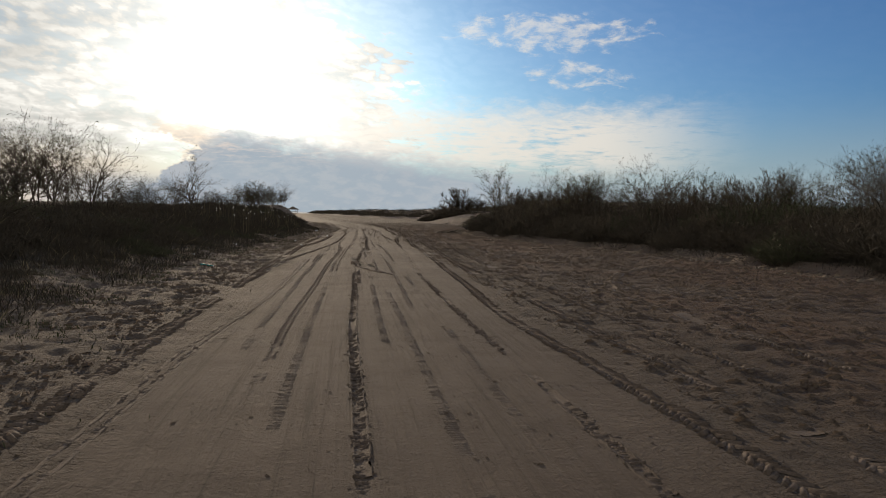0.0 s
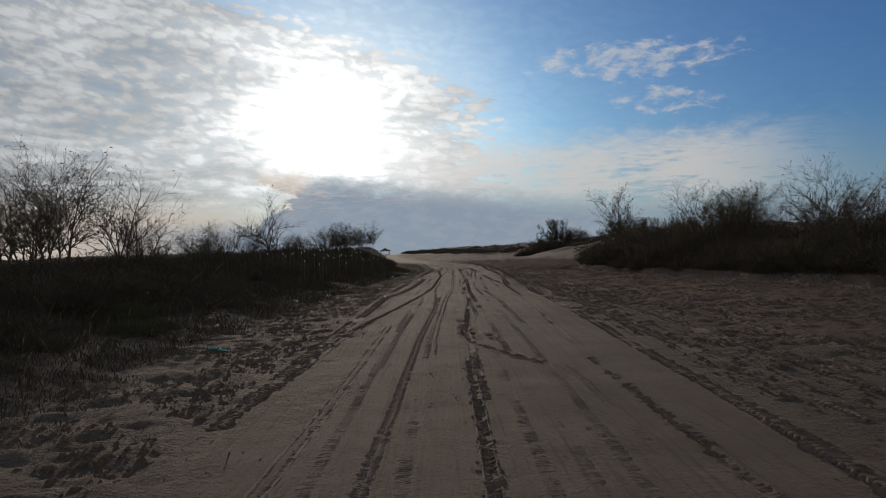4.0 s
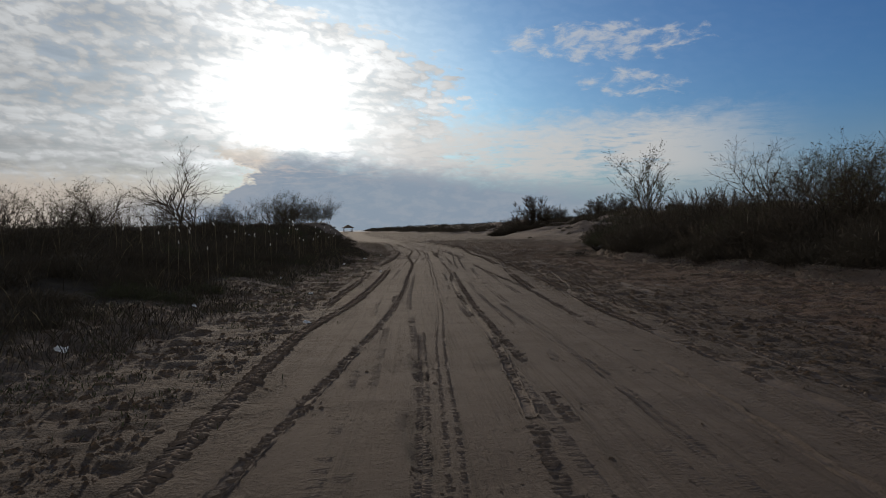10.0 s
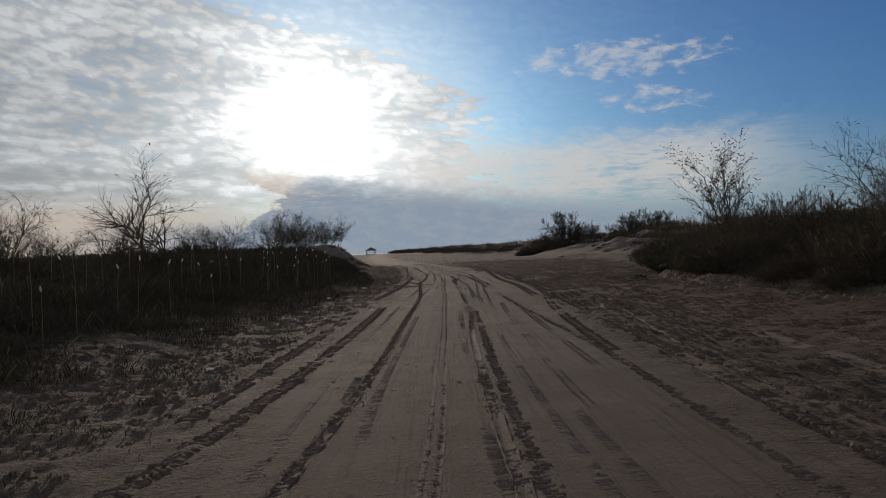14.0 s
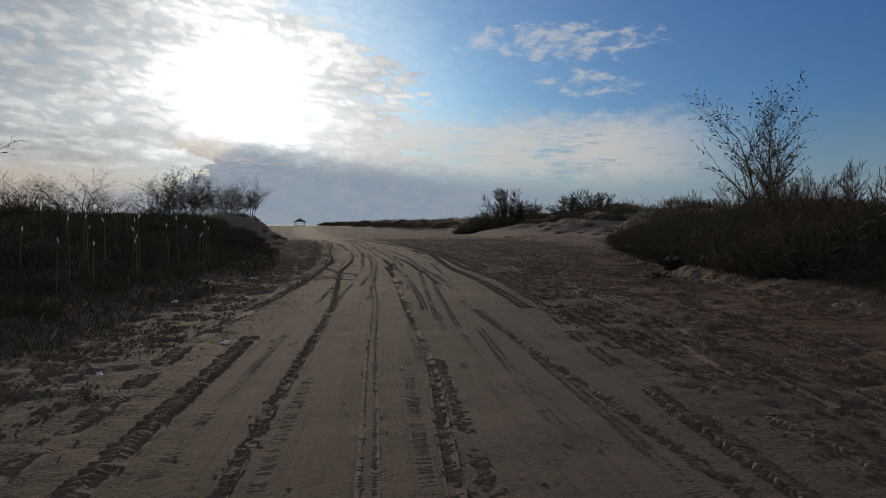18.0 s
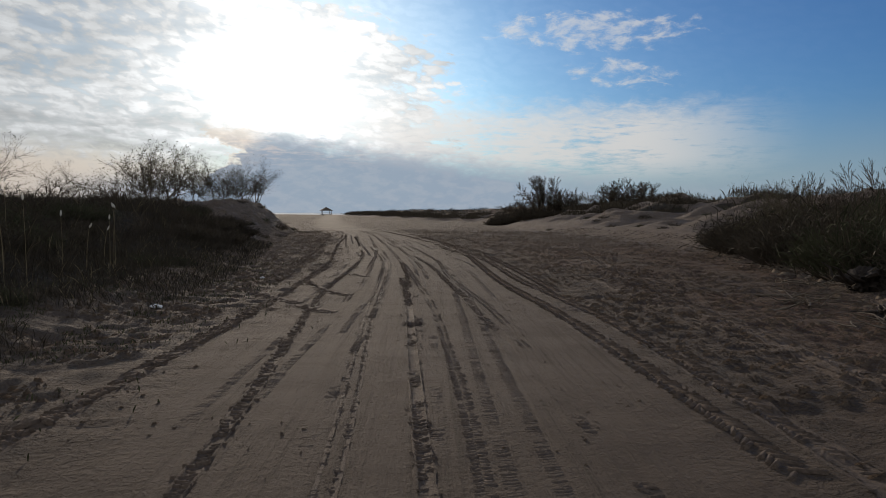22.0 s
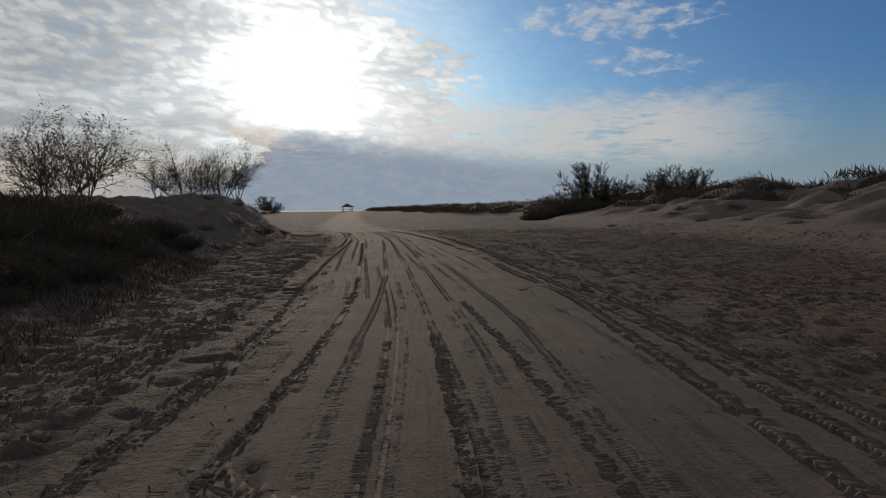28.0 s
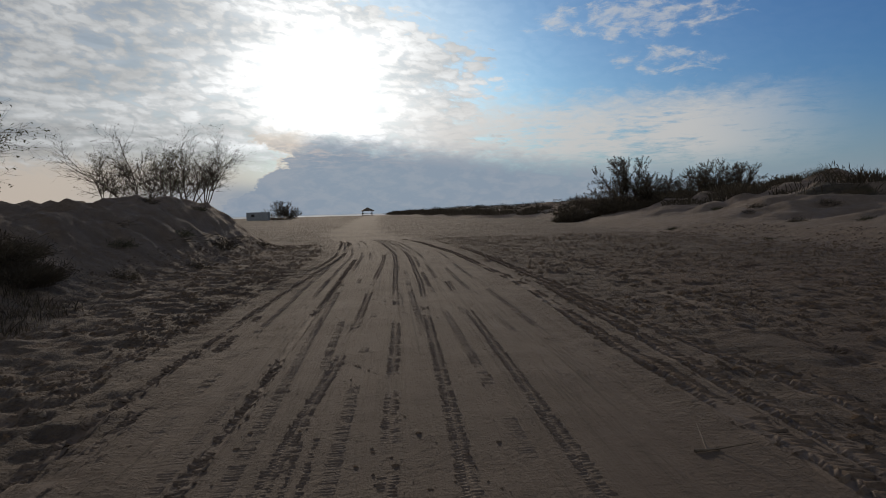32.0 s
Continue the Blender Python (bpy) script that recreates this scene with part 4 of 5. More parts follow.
grass("dry_grass_left", 80000, left_bank, 0.2, 0.75, 0.006, BRUSH, "dark brown dry grass and weeds on the bank", 1)
grass("pale_grass_left", 4000, left_bank, 0.3, 0.8, 0.005, STRAW, "pale dry grass stalks among the brush", 2)
grass("dry_grass_right", 65000, right_bank, 0.2, 0.75, 0.006, BRUSH, "dark brown dry grass on the bank", 3)
grass("green_tufts", 45000, left_fringe, 0.05, 0.22, 0.006, BRUSH_GREEN, "short sparse green grass tufts in the sand", 4)
grass("dune_grass", 60000, dune_tops, 0.3, 0.9, 0.03, BRUSH, "dark low scrub along the dune tops", 5)


def scrub_mass(name, spots, label, seed):
    """Far low scrub joined into one object: spots of x, y, size."""
    rng = np.random.default_rng(seed)
    rows = []
    for x, y, size in spots:
        z = z_at(x, y) - 0.1
        n = 170
        a, u = rng.uniform(0, 6.3, n), np.sqrt(rng.random(n))
        fx, fy = x + np.cos(a) * u * size, y + np.sin(a) * u * size
        tall = size * 0.62 * (1 - 0.6 * u * u) * rng.uniform(0.5, 1.15, n)
        rows.append(np.stack([fx, fy, np.full(n, z), fx + rng.normal(0, 0.25, n) * size, fy + rng.normal(0, 0.2, n), z + tall, rng.uniform(0.02, 0.05, n), rng.uniform(0, 6.3, n)], -1))
    ob = made(name, blade_mesh(name, np.concatenate(rows)), BRUSH)
    return tagged(ob, label, "scrub", kind="stuff")

# ---- tyre treads, ridges and clods pressed into the sand ----


def surface(x, y):
    return land(x, y) + relief(x, y)[0]


def prisms(ax, ay, bx, by, thick, tall):
    """Low ridges from a to b: a roof of two slopes with closed ends."""
    dx, dy = bx - ax, by - ay
    n = np.hypot(dx, dy) + 1e-9
    ox, oy = -dy / n * thick / 2, dx / n * thick / 2
    za, zb = surface(ax, ay), surface(bx, by)
    deep = 0.0022
    co = np.stack([
        np.stack([ax - ox, ay - oy, za - deep], -1), np.stack([ax + ox, ay + oy, za - deep], -1), np.stack([bx + ox, by + oy, zb - deep], -1), np.stack([bx - ox, by - oy, zb - deep], -1),
        np.stack([ax - ox * 0.15, ay - oy * 0.15, za + tall], -1), np.stack([ax + ox * 0.15, ay + oy * 0.15, za + tall], -1), np.stack([bx + ox * 0.15, by + oy * 0.15, zb + tall], -1), np.stack([bx - ox * 0.15, by - oy * 0.15, zb + tall], -1)], 1)
    base = (np.arange(len(ax)) * 8)[:, None]
    faces = np.concatenate([base + np.array([row]) for row in ((0, 3, 7, 4), (1, 5, 6, 2), (4, 7, 6, 5), (0, 4, 5, 1), (3, 2, 6, 7))])
    return co.reshape(-1, 3), faces


PITCH = {1: 0.048, 2: 0.042, 3: 0.080, 4: 0.055, 5: 0.055}
LUG = {1: 0.0050, 2: 0.0030, 3: 0.0180, 4: 0.0100, 5: 0.0040}
TRACK_LABELS = {1: "broken tyre tread print pressed into pale sand", 2: "faint fine tyre tread print in smooth sand", 3: "wide lugged tractor tyre print in loose sand", 4: "dark churned wheel rut in loose sand", 5: "narrow pair of grooves pressed by one tyre"}


def joined(rows):
    starts = np.cumsum([0] + [len(co) for co, _ in rows[:-1]])
    return np.concatenate([co for co, _ in rows]), np.concatenate([f + s for (_, f), s in zip(rows, starts)])


def rut_bed(cx, cy, nx, ny, half, shoulder, keep, rng):
    """The pressed bed of a print between two low crumbled shoulders; n: the way across."""
    n = len(cx)
    rag = lambda s: rng.normal(0, s, n)
    cross = [(-1.55, -0.014), (-1.15, shoulder), (-0.92, 0.004), (0.0, 0.005), (0.92, 0.004), (1.15, shoulder), (1.55, -0.014)]
    cols = []
    for a, z in cross:
        w = half * (a + rag(0.10))
        x, y = cx + nx * w, cy + ny * w
        lift = z * rng.uniform(0.2, 1.5, n) if z == shoulder else z
        cols.append(np.stack([x, y, surface(x, y) + lift], -1))
    co = np.stack(cols, 1).reshape(-1, 3)
    m = len(cross)
    i = np.nonzero(keep[:-1] & keep[1:])[0]
    faces = np.concatenate([np.stack([i * m + c, i * m + c + 1, (i + 1) * m + c + 1, (i + 1) * m + c], -1) for c in range(m - 1)])
    return co, faces


def lugs(kind, cx, cy, tx, ty, half, pitch, tall, rng):
    """Bars pressed across a print; t: the way along it."""
    nx, ny, rows, n = ty, -tx, [], len(cx)
    slack = {3: 0.008, 4: 0.011}.get(kind, 0.004)
    for side in (-1, 1):
        inner, outer = {1: (0.12, 0.95), 2: (-1.0 if side < 0 else 0.25, 1.0), 3: (0.05, 1.0), 4: (-0.2, 1.05), 5: (0.55, 1.1)}[kind]
        sweep = {1: 0.022, 2: 0.003, 3: 0.10, 4: 0.02, 5: 0.01}[kind]
        some = rng.random(n) < {1: 0.88, 2: 0.75 if side < 0 else 0.3, 3: 0.95, 4: 0.85, 5: 0.9}[kind]
        shift = pitch / 2 if side > 0 else 0.0
        u0, v0 = side * inner * half + rng.normal(0, slack, n), sweep + shift + rng.normal(0, slack, n)
        u1, v1 = side * outer * half + rng.normal(0, 2 * slack, n), shift + rng.normal(0, slack, n)
        ax, ay, bx, by = cx + nx * u0 + tx * v0, cy + ny * u0 + ty * v0, cx + nx * u1 + tx * v1, cy + ny * u1 + ty * v1
        rows.append(prisms(ax[some], ay[some], bx[some], by[some], pitch * {1: 0.75, 2: 0.7, 3: 0.60, 4: 0.7, 5: 0.7}[kind], tall[some] * rng.uniform(0.4, 1.3, some.sum())))
    return rows


for k, row in enumerate(TRACKS):
    kind, strength = row[0], row[1]
    rng = np.random.default_rng(300 + k)
    half, pitch = HALF[kind], PITCH[kind]
    rows = []
    if kind > 2:
        ys = np.arange(max(row[2][0], 2.0), min(row[-1][0], 112.0), 0.11)
        keep = track_worn(k, ys) + 0.10 * (vnoise(ys / 0.6, ys * 0, 150 + k) - 0.5) > {3: 0.50, 4: 0.38, 5: 0.42}[kind]
        cx = track_x(k, ys)
        if kind == 5:
            rows += [rut_bed(cx + side * 0.06, ys, np.ones_like(ys), np.zeros_like(ys), 0.014, 0.006, keep, rng) for side in (-1, 1)]
        else:
            rows.append(rut_bed(cx, ys, np.ones_like(ys), np.zeros_like(ys), half, {3: 0.010, 4: 0.012}[kind], keep, rng))
    ys = np.arange(max(row[2][0], 2.0), min(row[-1][0], 104.0), pitch)
    worn = strength * (vnoise(ys / 3.2, ys * 0, 90 + k) + 0.5 * (vnoise(ys / 0.5, ys * 0, 130 + k) - 0.5))
    keep = worn > {1: 0.26, 2: 0.28, 3: 0.16, 4: 0.18, 5: 0.28}[kind]
    faded = np.clip((worn[keep] - 0.05) * 2.4, 0.2, 1.0)
    yk = ys[keep]
    rows += lugs(kind, track_x(k, yk), yk, np.zeros_like(yk), np.ones_like(yk), half, pitch, LUG[kind] * faded + (0.003 if kind > 2 else 0.0), rng)
    ob = made("tyre_track", quads("tyre_track", *joined(rows)), TREAD_SHADED if kind == 4 or (kind == 3 and strength > 0.85) else TREAD)
    ob["kind"] = "stuff"
    tagged(ob, TRACK_LABELS[kind], "tyre track", "tyre tracks along the road")

# short prints where a vehicle has crossed or turned on the road
for k, (x0, y0, x1, y1, wide) in enumerate(((1.92, 21.5, 2.48, 17.0, 0.07), (4.7, 61.1, 5.3, 60.4, 0.10), (4.0, 55.6, 4.5, 54.7, 0.12), (2.8, 59.0, 3.9, 55.9, 0.11), (4.0, 60.7, 4.7, 56.9, 0.10), (8.0, 54.6, 8.5, 55.0, 0.12), (7.4, 24.0, 9.6, 30.5, 0.12), (8.6, 12.0, 5.6, 16.0, 0.12), (9.4, 46.0, 7.6, 42.5, 0.12), (11.5, 20.0, 7.0, 13.5, 0.12))):
    rng = np.random.default_rng(700 + k)
    length = math.hypot(x1 - x0, y1 - y0)
    tx, ty = (x1 - x0) / length, (y1 - y0) / length
    u = np.arange(0, length, 0.08)
    bow = 0.08 * length * np.sin(u / length * math.pi)
    cx, cy = x0 + tx * u + ty * bow, y0 + ty * u - tx * bow
    rows = [rut_bed(cx, cy, np.full_like(u, ty), np.full_like(u, -tx), wide, 0.010, np.ones(len(u), bool), rng)]
    rows += lugs(3, cx, cy, np.full_like(u, tx), np.full_like(u, ty), wide, 0.08, np.full(len(u), 0.016), rng)
    ob = made("tyre_track", quads("tyre_track", *joined(rows)), TREAD_SHADED if k < 5 else TREAD)
    ob["kind"] = "stuff"
    tagged(ob, "short lugged tyre print crossing the road at a slant", "tyre track", "tyre tracks along the road")


def clods(name, count, region, low, high, mat, label, seed, category="clods"):
    """Small crumbled lumps lying on the sand."""
    rng = np.random.default_rng(seed)
    x, y = region(rng, count)
    n = len(x)
    z = surface(x, y)
    size = low + (high - low) * rng.random(n) ** 3
    turn = rng.uniform(0, 6.3, n)
    long = rng.uniform(1.0, 2.2, n)
    corners = []
    for q, (a, b) in enumerate(((1, 0.3), (0.2, 1), (-1, -0.2), (-0.3, -1))):
        u, v = a * size * long * rng.uniform(0.7, 1.2, n), b * size * rng.uniform(0.7, 1.2, n)
        corners.append(np.stack([x + u * np.cos(turn) - v * np.sin(turn), y + u * np.sin(turn) + v * np.cos(turn), z - size * 0.3], -1))
    for a in (0.45, -0.45):
        corners.append(np.stack([x + a * size * long * np.cos(turn), y + a * size * long * np.sin(turn), z + size * rng.uniform(0.4, 0.9, n)], -1))
    co = np.stack(corners, 1).reshape(-1, 3)
    base = (np.arange(n) * 6)[:, None]
    tris = np.concatenate([base + np.array([row]) for row in ((1, 2, 5), (3, 0, 4), (0, 1, 5), (0, 5, 4), (2, 3, 4), (2, 4, 5))])
    ob = made(name, quads(name, co, tris), mat)
    return tagged(ob, label, category, kind="stuff")


def left_verge(rng, n):
    y = rng.uniform(4, 100, n)
    a, b = edge_left(y) - 0.8, centre(y) - 2.4
    x = a + (b - a) * rng.random(n)
    return clumped(rng, x, y, 0.8, 0.42)


def right_flat(rng, n):
    y = 4 + 100 * rng.random(n)
    a, b = centre(y) + 3.0, edge_right(y) + 1.2
    x = a + (b - a) * rng.random(n)
    return clumped(rng, x, y, 0.9, 0.42)


def road_top(rng, n):
    y = rng.uniform(4, 90, n)
    x = centre(y) + rng.uniform(-2.4, 3.0, n)
    return clumped(rng, x, y, 0.6, 0.55)


def right_lip(rng, n):
    y = rng.uniform(10, 74, n)
    x = edge_right(y) + rng.normal(-0.2, 0.55, n)
    return clumped(rng, x, y, 0.7, 0.5)


clods("sand_clods_left", 60000, left_verge, 0.006, 0.042, SAND, "crumbled sand clods on the rough verge", 6)
clods("sand_clods_right", 80000, right_flat, 0.008, 0.055, SAND, "crumbled sand clods on the churned flat", 7)
clods("sand_crumbs", 14000, road_top, 0.005, 0.018, SAND, "fine sand crumbs on the road", 8)
clods("dry_debris", 3500, right_lip, 0.02, 0.11, DRIFT, "dry reed scraps and bark along the bank's foot", 9, "debris")
clods("dry_debris_left", 2500, left_verge, 0.012, 0.05, DRIFT, "small dry plant scraps on the sandy verge", 10, "debris")

# ---- single things ----


def lathe(bm, profile, sides=14, axis="z"):
    """A turned form from (radius, height) pairs."""
    rings = []
    for r, h in profile:
        ring = []
        for k in range(sides):
            a = 2 * math.pi * k / sides
            p = (r * math.cos(a), r * math.sin(a), h)
            ring.append(bm.verts.new(p if axis == "z" else (p[2], p[0], p[1])))
        rings.append(ring)
    for a, b in zip(rings, rings[1:]):
        for k in range(sides):
            bm.faces.new((a[k], a[(k + 1) % sides], b[(k + 1) % sides], b[k]))
    bm.faces.new(rings[0][::-1])
    bm.faces.new(rings[-1])
    return bm


def box(sx, sy, sz, at=(0, 0, 0), bevel=0.01):
    bm = bmesh.new()
    bmesh.ops.create_cube(bm, size=1.0, matrix=Matrix.Translation(at) @ Matrix.Diagonal((sx, sy, sz, 1)))
    if bevel:
        bmesh.ops.bevel(bm, geom=bm.edges[:], offset=bevel, segments=1, affect="EDGES")
    return bm


def gazebo(x, y):
    """Open timber shelter with a hipped reed roof."""
    top = new("gazebo")
    for sx in (-1, 1):
        for sy in (-1, 1):
            part("post", lathe(bmesh.new(), [(0.13, -0.6), (0.12, 2.0)], 10), TIMBER, top).location = (sx * 2.0, sy * 1.8, 0)
    for sx in (-1, 1):
        part("beam", box(0.14, 3.9, 0.16, (sx * 2.0, 0, 2.02)), TIMBER, top)
    for sy in (-1, 1):
        part("rail", box(4.0, 0.08, 0.10, (0, sy * 1.8, 0.85)), TIMBER, top)
    part("floor_deck", box(4.4, 4.0, 0.14, (0, 0, 0.05)), TIMBER, top)
    bm = bmesh.new()
    for drop in (0.0, 0.10):
        lows = [bm.verts.new((sx * 2.75, sy * 2.5, 1.95 - drop)) for sx, sy in ((-1, -1), (1, -1), (1, 1), (-1, 1))]
        ups = [bm.verts.new((sx * 0.35, 0, 3.35 - drop)) for sx in (-1, 1)]
        bm.faces.new((lows[0], lows[1], ups[1], ups[0]))
        bm.faces.new((lows[1], lows[2], ups[1]))
        bm.faces.new((lows[2], lows[3], ups[0], ups[1]))
        bm.faces.new((lows[3], lows[0], ups[0]))
    part("roof", bm, THATCH, top, "dark hipped reed roof")
    part("ridge_cap", box(0.9, 0.25, 0.14, (0, 0, 3.36)), THATCH, top)
    top.matrix_basis = pose(x, y, z_at(x, y) + 0.1, 0, 0, 12)
    return tagged(top, "open timber beach shelter with dark hipped reed roof", "gazebo")


gazebo(0.6, 367.0)


def site_cabin(x, y):
    """Long low metal cabin half hidden by the dune."""
    top = new("metal_cabin")
    part("body", box(6.0, 2.4, 2.3, (0, 0, 1.15), 0.05), METAL, top)
    part("roof", box(6.2, 2.6, 0.12, (0, 0, 2.37), 0.03), METAL, top, "slightly overhanging flat roof")
    for k in range(11):
        part("rib", box(0.06, 0.04, 2.2, (-2.75 + 0.55 * k, -1.22, 1.15), 0.0), METAL, top)
    door = part("door", box(0.85, 0.06, 1.9, (1.6, -1.25, 1.0)), METAL, top)
    part("handle", box(0.04, 0.06, 0.14, (1.3, -1.3, 1.0), 0.0), BLACK, door)
    part("window", box(0.9, 0.06, 0.7, (-1.2, -1.25, 1.5)), GLASS_DARK, top, "dark window")
    top.matrix_basis = pose(x, y, z_at(x, y) - 0.15, 0, 0, -4)
    return tagged(top, "long grey metal cabin behind the dune", "cabin")


site_cabin(-27.4, 259.0)
for x, y, s in ((-21.5, 262.0, 0.95), (-19.6, 261.0, 0.7)):
    place(ROUND[0], USED, x, y, 70 * s, s, group="bushes on the dunes")

# plants on the dune faces and low scrub on the far ridge
SCRUBS = [thicket("dune_tuft", 91 + k, 1.5, 0.55, (BRUSH, BRUSH_GREEN)[k], ("small dry brown tuft on the sand", "small olive tuft on the sand")[k], 420) for k in range(2)]
for x, y, s in ((0.92, 90.4, 0.8), (1.28, 85.6, 0.6), (0.21, 88.2, 0.5), (-0.55, 93.5, 0.7), (1.47, 95.4, 0.6), (0.65, 81.6, 0.7), (-1.57, 90.5, 0.6), (1.89, 97.6, 0.5), (-0.23, 84.2, 0.9), (-2.54, 94.6, 0.9),
                (23.94, 104.4, 0.9), (35.92, 112.9, 1.1), (28.94, 104.0, 0.9), (26.27, 96.0, 0.7), (31.98, 108.5, 1.2), (34.13, 103.0, 1.0), (28.22, 89.6, 0.9), (38.56, 118.0, 1.4), (22.84, 92.5, 0.6), (30.37, 96.0, 1.0), (39.99, 110.0, 1.6), (36.89, 98.0, 1.6), (43.07, 119.0, 1.8),
                (26.8, 92.0, 0.8), (31.6, 101.6, 1.0), (33.8, 95.0, 0.9), (29.8, 110.5, 1.0), (37.4, 106.4, 1.2), (27.9, 103.2, 0.6), (35.6, 90.2, 1.1), (32.2, 86.4, 0.9), (25.6, 86.0, 0.6),
                (-0.9, 25.2, 0.22), (1.8, 44.6, 0.35), (2.2, 46.4, 0.3), (1.4, 42.8, 0.4), (1.09, 51.0, 0.35), (-0.3, 38.2, 0.3)):
    place(SCRUBS[rnd.randrange(2)], USED, x, y, rnd.uniform(0, 360), s, sink=0.03, group="tufts on open sand")
ridge_spots = []
for k in range(150):
    y = 118 + 240 * (k / 149.0) ** 0.9
    ridge_spots.append((float(edge_right(y)) + rnd.uniform(1.0, 9.0) + (7 if y < 160 else 0), y, rnd.uniform(1.2, 2.6)))
scrub_mass("ridge_scrub", ridge_spots, "low dark scrub along the far dune ridge", 201)
scrub_mass("dune_scrub", [(rnd.uniform(38, 80), rnd.uniform(104, 155), rnd.uniform(1.0, 2.3)) for k in range(90)], "low brown scrub on the dune tops", 202)


def reed(x, y, tall):
    """A dry reed stalk with a pale fluffy head."""
    top = new("reed")
    lean = rnd.uniform(-0.1, 0.1)
    co, faces = swept([(0, 0, -0.1, lean * 0.4, 0, tall * 0.6, 0.006, 0.005), (lean * 0.4, 0, tall * 0.6, lean, 0.02, tall, 0.005, 0.003)], 4)
    made("stalk", quads("stalk", co, faces), STRAW, top)
    head = bmesh.new()
    lathe(head, [(0.003, 0.0), (0.012, 0.02), (0.017, 0.05), (0.011, 0.08), (0.003, 0.11)], 7)
    ob = part("seed_head", head, FLUFF, top, "pale fluffy seed head")
    ob.location = (lean, 0.02, tall - 0.03)
    ob.rotation_euler = (rnd.uniform(-0.5, 0.5), rnd.uniform(-0.5, 0.5), 0)
    top.matrix_basis = pose(x, y, z_at(x, y), 0, 0, rnd.uniform(0, 360))
    return tagged(top, "dry reed stalk with a pale fluffy head", "reed", "reeds on the bank")


for k in range(60):
    y = rnd.uniform(34, 60)
    reed(float(edge_left(y)) - rnd.uniform(0.4, 4.5), y, rnd.uniform(0.8, 1.45))


def crumpled(name, x, y, size, mat, label, category, seed, lift=0.0):
    """A crumpled bag or wrapper: a folded, dented sheet with thickness."""
    rng = np.random.default_rng(seed)
    bm = bmesh.new()
    bmesh.ops.create_icosphere(bm, subdivisions=3, radius=1.0)
    for v in bm.verts:
        f = 0.55 + 0.75 * noise.noise(v.co * 1.9 + Vector((seed, 0, 0))) + 0.25 * noise.noise(v.co * 5.0)
        v.co = Vector((v.co.x * size * f, v.co.y * size * 0.7 * f, v.co.z * size * 0.45 * f))
    me = bpy.data.meshes.new(name)
    bm.to_mesh(me)
    bm.free()
    ob = made(name, me, mat)
    ob.matrix_basis = pose(x, y, z_at(x, y) + size * 0.18 + lift, rng.uniform(-20, 20), rng.uniform(-20, 20), rng.uniform(0, 360))
    return tagged(ob, label, category)


for k, (x, y, size) in enumerate(((-2.25, 28.9, 0.14), (0.45, 31.7, 0.09), (1.92, 55.2, 0.14), (0.90, 49.8, 0.10), (2.3, 45.5, 0.08), (2.97, 60.0, 0.09), (-1.7, 33.4, 0.08), (0.2, 37.0, 0.08), (-3.0, 22.4, 0.10), (-0.9, 41.0, 0.10), (-4.5, 18.5, 0.09), (1.2, 44.0, 0.07), (-3.4, 27.0, 0.07))):
    crumpled("plastic_scrap", x, y, size, WHITE, "crumpled white plastic scrap lying in the verge", "litter", 40 + k)["group"] = "litter on the verge"
crumpled("plastic_bag", -3.48, 53.38, 0.15, WHITE, "white plastic bag caught on a dark shrub", "bag", 77, 0.45)


def bottle(x, y, turn, dent):
    """A squashed soft drink bottle on its side."""
    top = new("plastic_bottle")
    bm = lathe(bmesh.new(), [(0.010, 0.0), (0.034, 0.006), (0.036, 0.05), (0.030, 0.09), (0.036, 0.13), (0.030, 0.17), (0.014, 0.205), (0.013, 0.225)], 14, "x")
    for v in bm.verts:
        v.co.z *= dent
    part("body", bm, TEAL, top)
    part("cap", lathe(bmesh.new(), [(0.015, 0.222), (0.015, 0.24)], 12, "x"), WHITE, top, "white screw cap")
    top.matrix_basis = pose(x, y, z_at(x, y) + 0.02, 0, 4, turn) @ Matrix.Diagonal((0.8, 0.8, 0.8, 1))
    return tagged(top, "squashed teal plastic bottle lying on the sand", "bottle", "bottles on the verge")


bottle(-2.40, 19.32, 25, 0.7)
bottle(-2.22, 19.30, -18, 0.85)


def stick(x, y, length, turn, radius=0.025):
    top = new("driftwood_stick")
    rng = np.random.default_rng(int(abs(x * 31 + y * 7)))
    rows, p, d = [], np.array([-length / 2, 0, 0.0]), np.array([1.0, 0, 0.02])
    for k in range(6):
        d = d + rng.normal(0, 0.14, 3) * (1, 1, 0.3)
        d /= np.linalg.norm(d)
        q = p + d * length / 6
        rows.append((*p, *q, radius * (1 - 0.1 * k), radius * (0.9 - 0.1 * k)))
        if k in (2, 4):
            made("twig", quads("twig", *swept([(*p, *q, radius * 0.5, radius * 0.5), (*q, *(q + np.array([0.1, rng.normal(0, 0.12), 0.09])), radius * 0.5, radius * 0.2)], 5)), DRIFT, top)
        p = q
    co, faces = swept(rows, 7)
    made("branch", quads("branch", co, faces), DRIFT, top)
    top.matrix_basis = pose(x, y, z_at(x, y) + radius * 0.7, 0, 0, turn)
    return tagged(top, "weathered driftwood stick lying on the sand", "stick", "sticks on the sand")


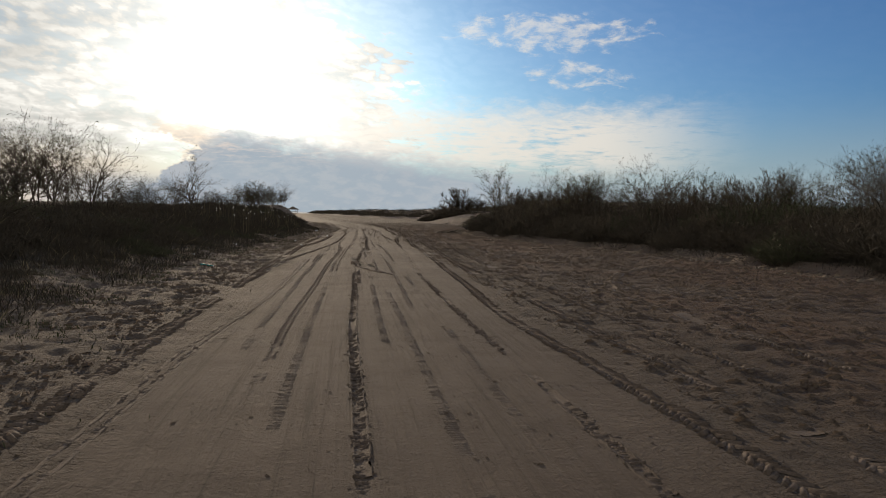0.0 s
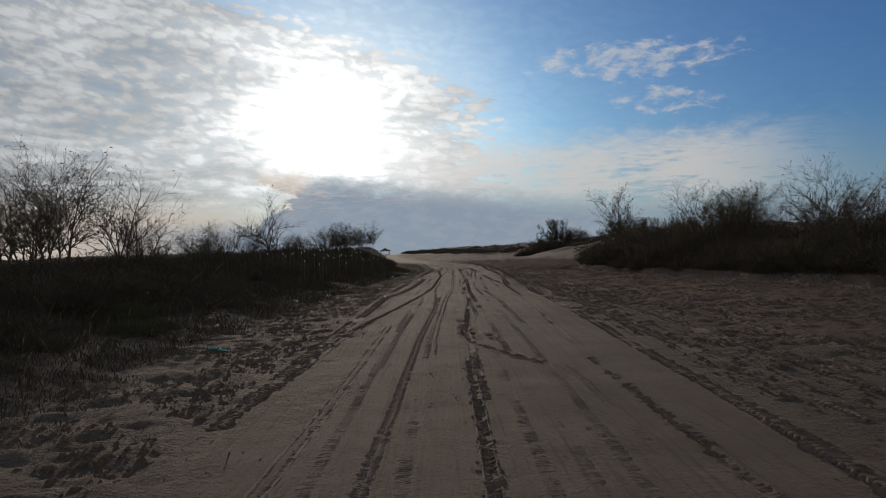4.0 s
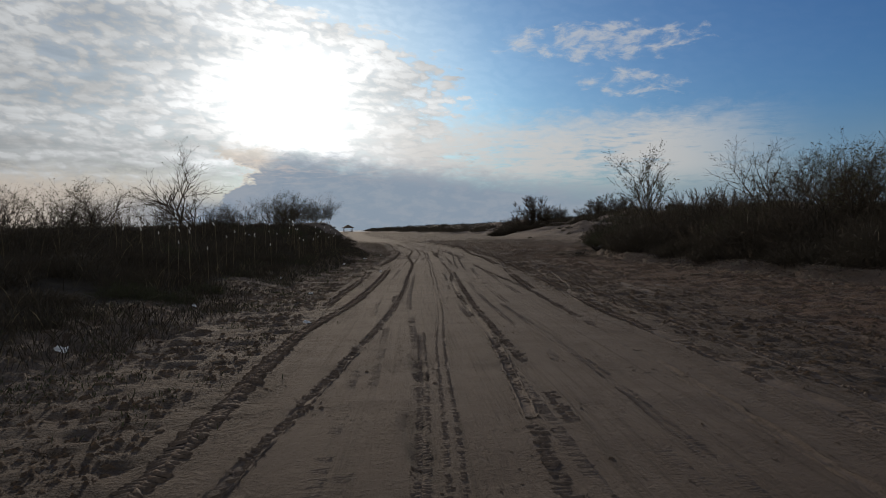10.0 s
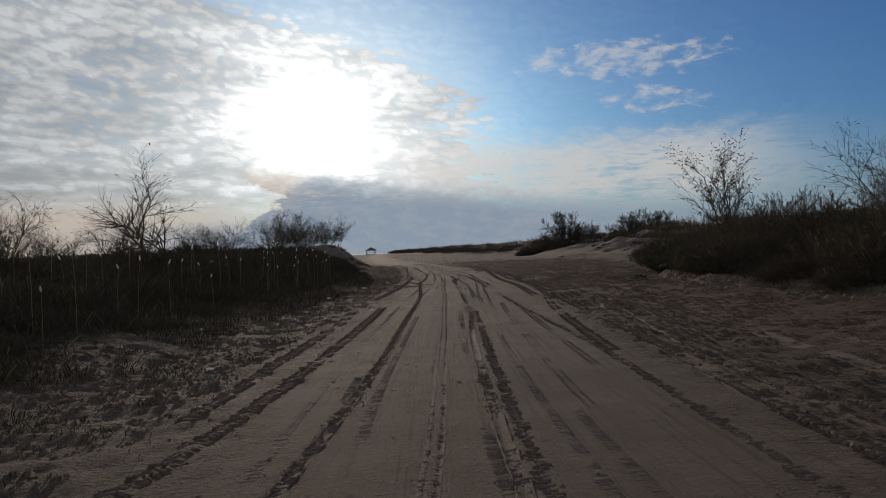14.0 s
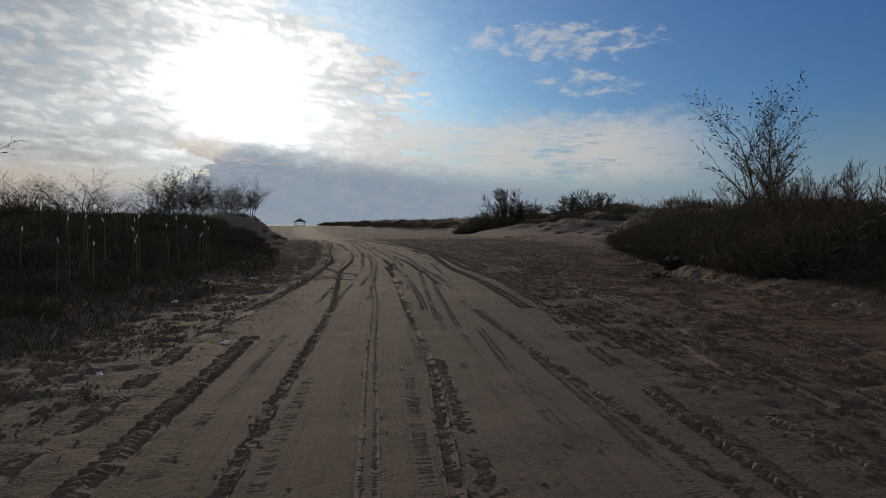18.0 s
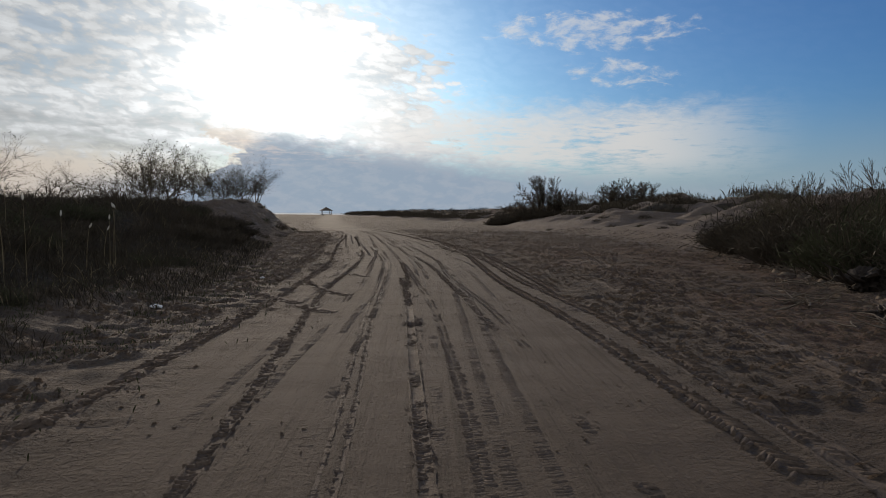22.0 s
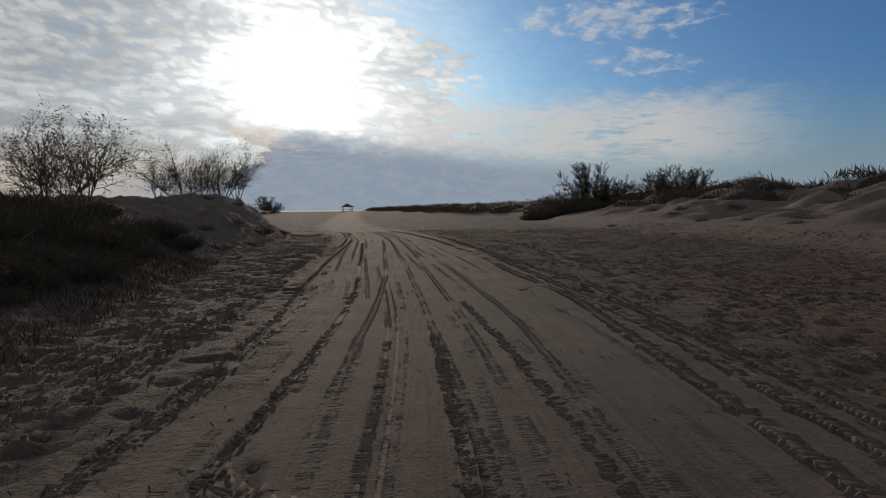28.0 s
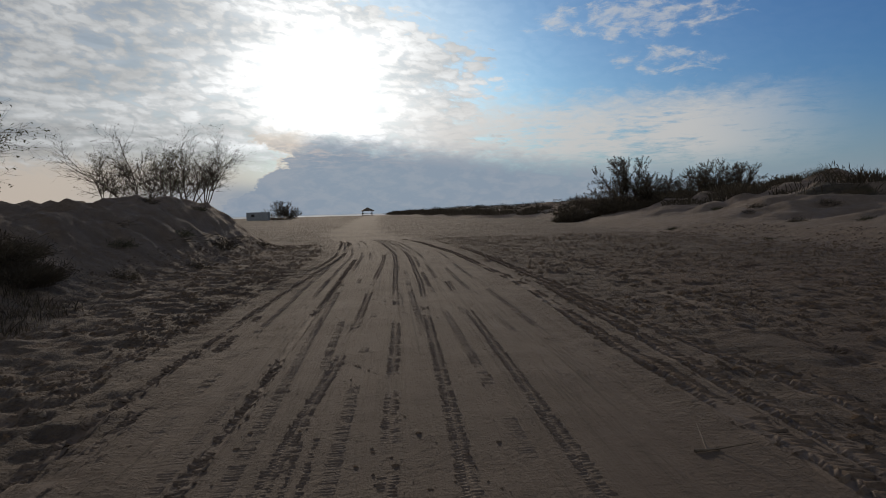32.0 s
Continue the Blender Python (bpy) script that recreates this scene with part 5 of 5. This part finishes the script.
for x, y, length, turn in ((12.1, 31.0, 1.6, 8), (13.4, 36.0, 1.0, 35), (12.42, 55.0, 0.9, 60), (12.93, 56.0, 1.3, -25), (11.72, 54.4, 0.8, 10), (13.71, 53.2, 0.9, 75), (8.64, 69.3, 0.16, 15), (-2.9, 20.6, 0.9, 30), (14.6, 26.5, 1.2, -15), (16.37, 60.6, 1.1, 40), (14.55, 58.4, 0.9, 120), (12.9, 44.0, 0.7, 70), (11.6, 39.5, 0.6, -40), (17.80, 64.5, 0.9, 20)):
    stick(x, y, length, turn, 0.025 if length > 0.5 else 0.012)


def stump(x, y, size, turn, seed):
    """A gnarled dark stump with broken roots, half buried."""
    top = new("root_stump")
    bm = bmesh.new()
    bmesh.ops.create_icosphere(bm, subdivisions=4, radius=1.0)
    for v in bm.verts:
        f = 0.75 + 0.45 * noise.noise(v.co * 1.7 + Vector((seed, 0, 0))) + 0.22 * noise.noise(v.co * 4.5 + Vector((0, seed, 0)))
        v.co = Vector((v.co.x * size * f, v.co.y * size * 0.75 * f, v.co.z * size * 0.62 * f))
    part("bole", bm, DARKWOOD, top)
    rng = np.random.default_rng(seed)
    for k in range(5):
        a = rng.uniform(0, 6.3)
        p, d, rows = np.array([math.cos(a) * size * 0.6, math.sin(a) * size * 0.5, 0.02]), np.array([math.cos(a), math.sin(a), 0.25]), []
        for q in range(4):
            d = d + rng.normal(0, 0.3, 3)
            d /= np.linalg.norm(d)
            e = p + d * size * 0.28
            rows.append((*p, *e, size * 0.09 * (1 - 0.2 * q), size * 0.09 * (0.8 - 0.2 * q)))
            p = e
        co, faces = swept(rows, 6)
        made("root", quads("root", co, faces), DARKWOOD, top)
    top.matrix_basis = pose(x, y, z_at(x, y) + size * 0.25, 0, 0, turn)
    return tagged(top, "gnarled dark root stump half buried at the bank's foot", "stump", "stumps at the bank's foot")


DARKWOOD = varied("dark_wet_wood", (0.020, 0.016, 0.013), (0.060, 0.047, 0.037), 6.0, 0.85, 0.8)
stump(15.24, 57.0, 0.62, 20, 3)
stump(16.13, 56.3, 0.45, 110, 8)
stump(12.61, 53.4, 0.34, 60, 14)


def debris_heap(x, y, width, count, seed):
    """A tangle of broken reeds and twigs washed against the bank."""
    rng = np.random.default_rng(seed)
    top = new("twig_heap")
    for k in range(count):
        a = rng.uniform(0, 6.3)
        length = rng.uniform(0.25, 0.8)
        p = np.array([rng.normal(0, width * 0.35), rng.normal(0, width * 0.22), rng.uniform(0.01, 0.12)])
        d = np.array([math.cos(a), math.sin(a), rng.uniform(-0.05, 0.3)])
        m = p + d * length * 0.5 + rng.normal(0, 0.03, 3)
        e = m + (d + rng.normal(0, 0.25, 3)) * length * 0.5
        co, faces = swept([(*p, *m, 0.012, 0.010), (*m, *e, 0.010, 0.005)], 5)
        made("twig", quads("twig", co, faces), DRIFT, top)
    top.matrix_basis = pose(x, y, z_at(x, y), 0, 0, rng.uniform(0, 360))
    return tagged(top, "tangled heap of dry twigs at the foot of the bank", "twigs", "twig heaps along the bank")


for k, (x, y, width, count) in enumerate(((15.0, 24.4, 1.5, 34), (15.4, 20.6, 1.2, 24), (14.9, 29.0, 1.0, 16), (14.2, 37.4, 1.1, 18), (13.6, 45.6, 1.0, 16), (12.00, 52.4, 1.1, 22), (14.55, 57.6, 1.2, 22), (16.78, 61.4, 1.2, 22), (18.01, 65.6, 1.0, 18), (12.42, 55.0, 0.8, 18), (20.06, 71.0, 1.2, 18), (0.40, 88.0, 1.0, 18), (0.84, 92.6, 1.0, 16), (-0.81, 86.0, 0.9, 14))):
    debris_heap(x, y, width, count, 400 + k)
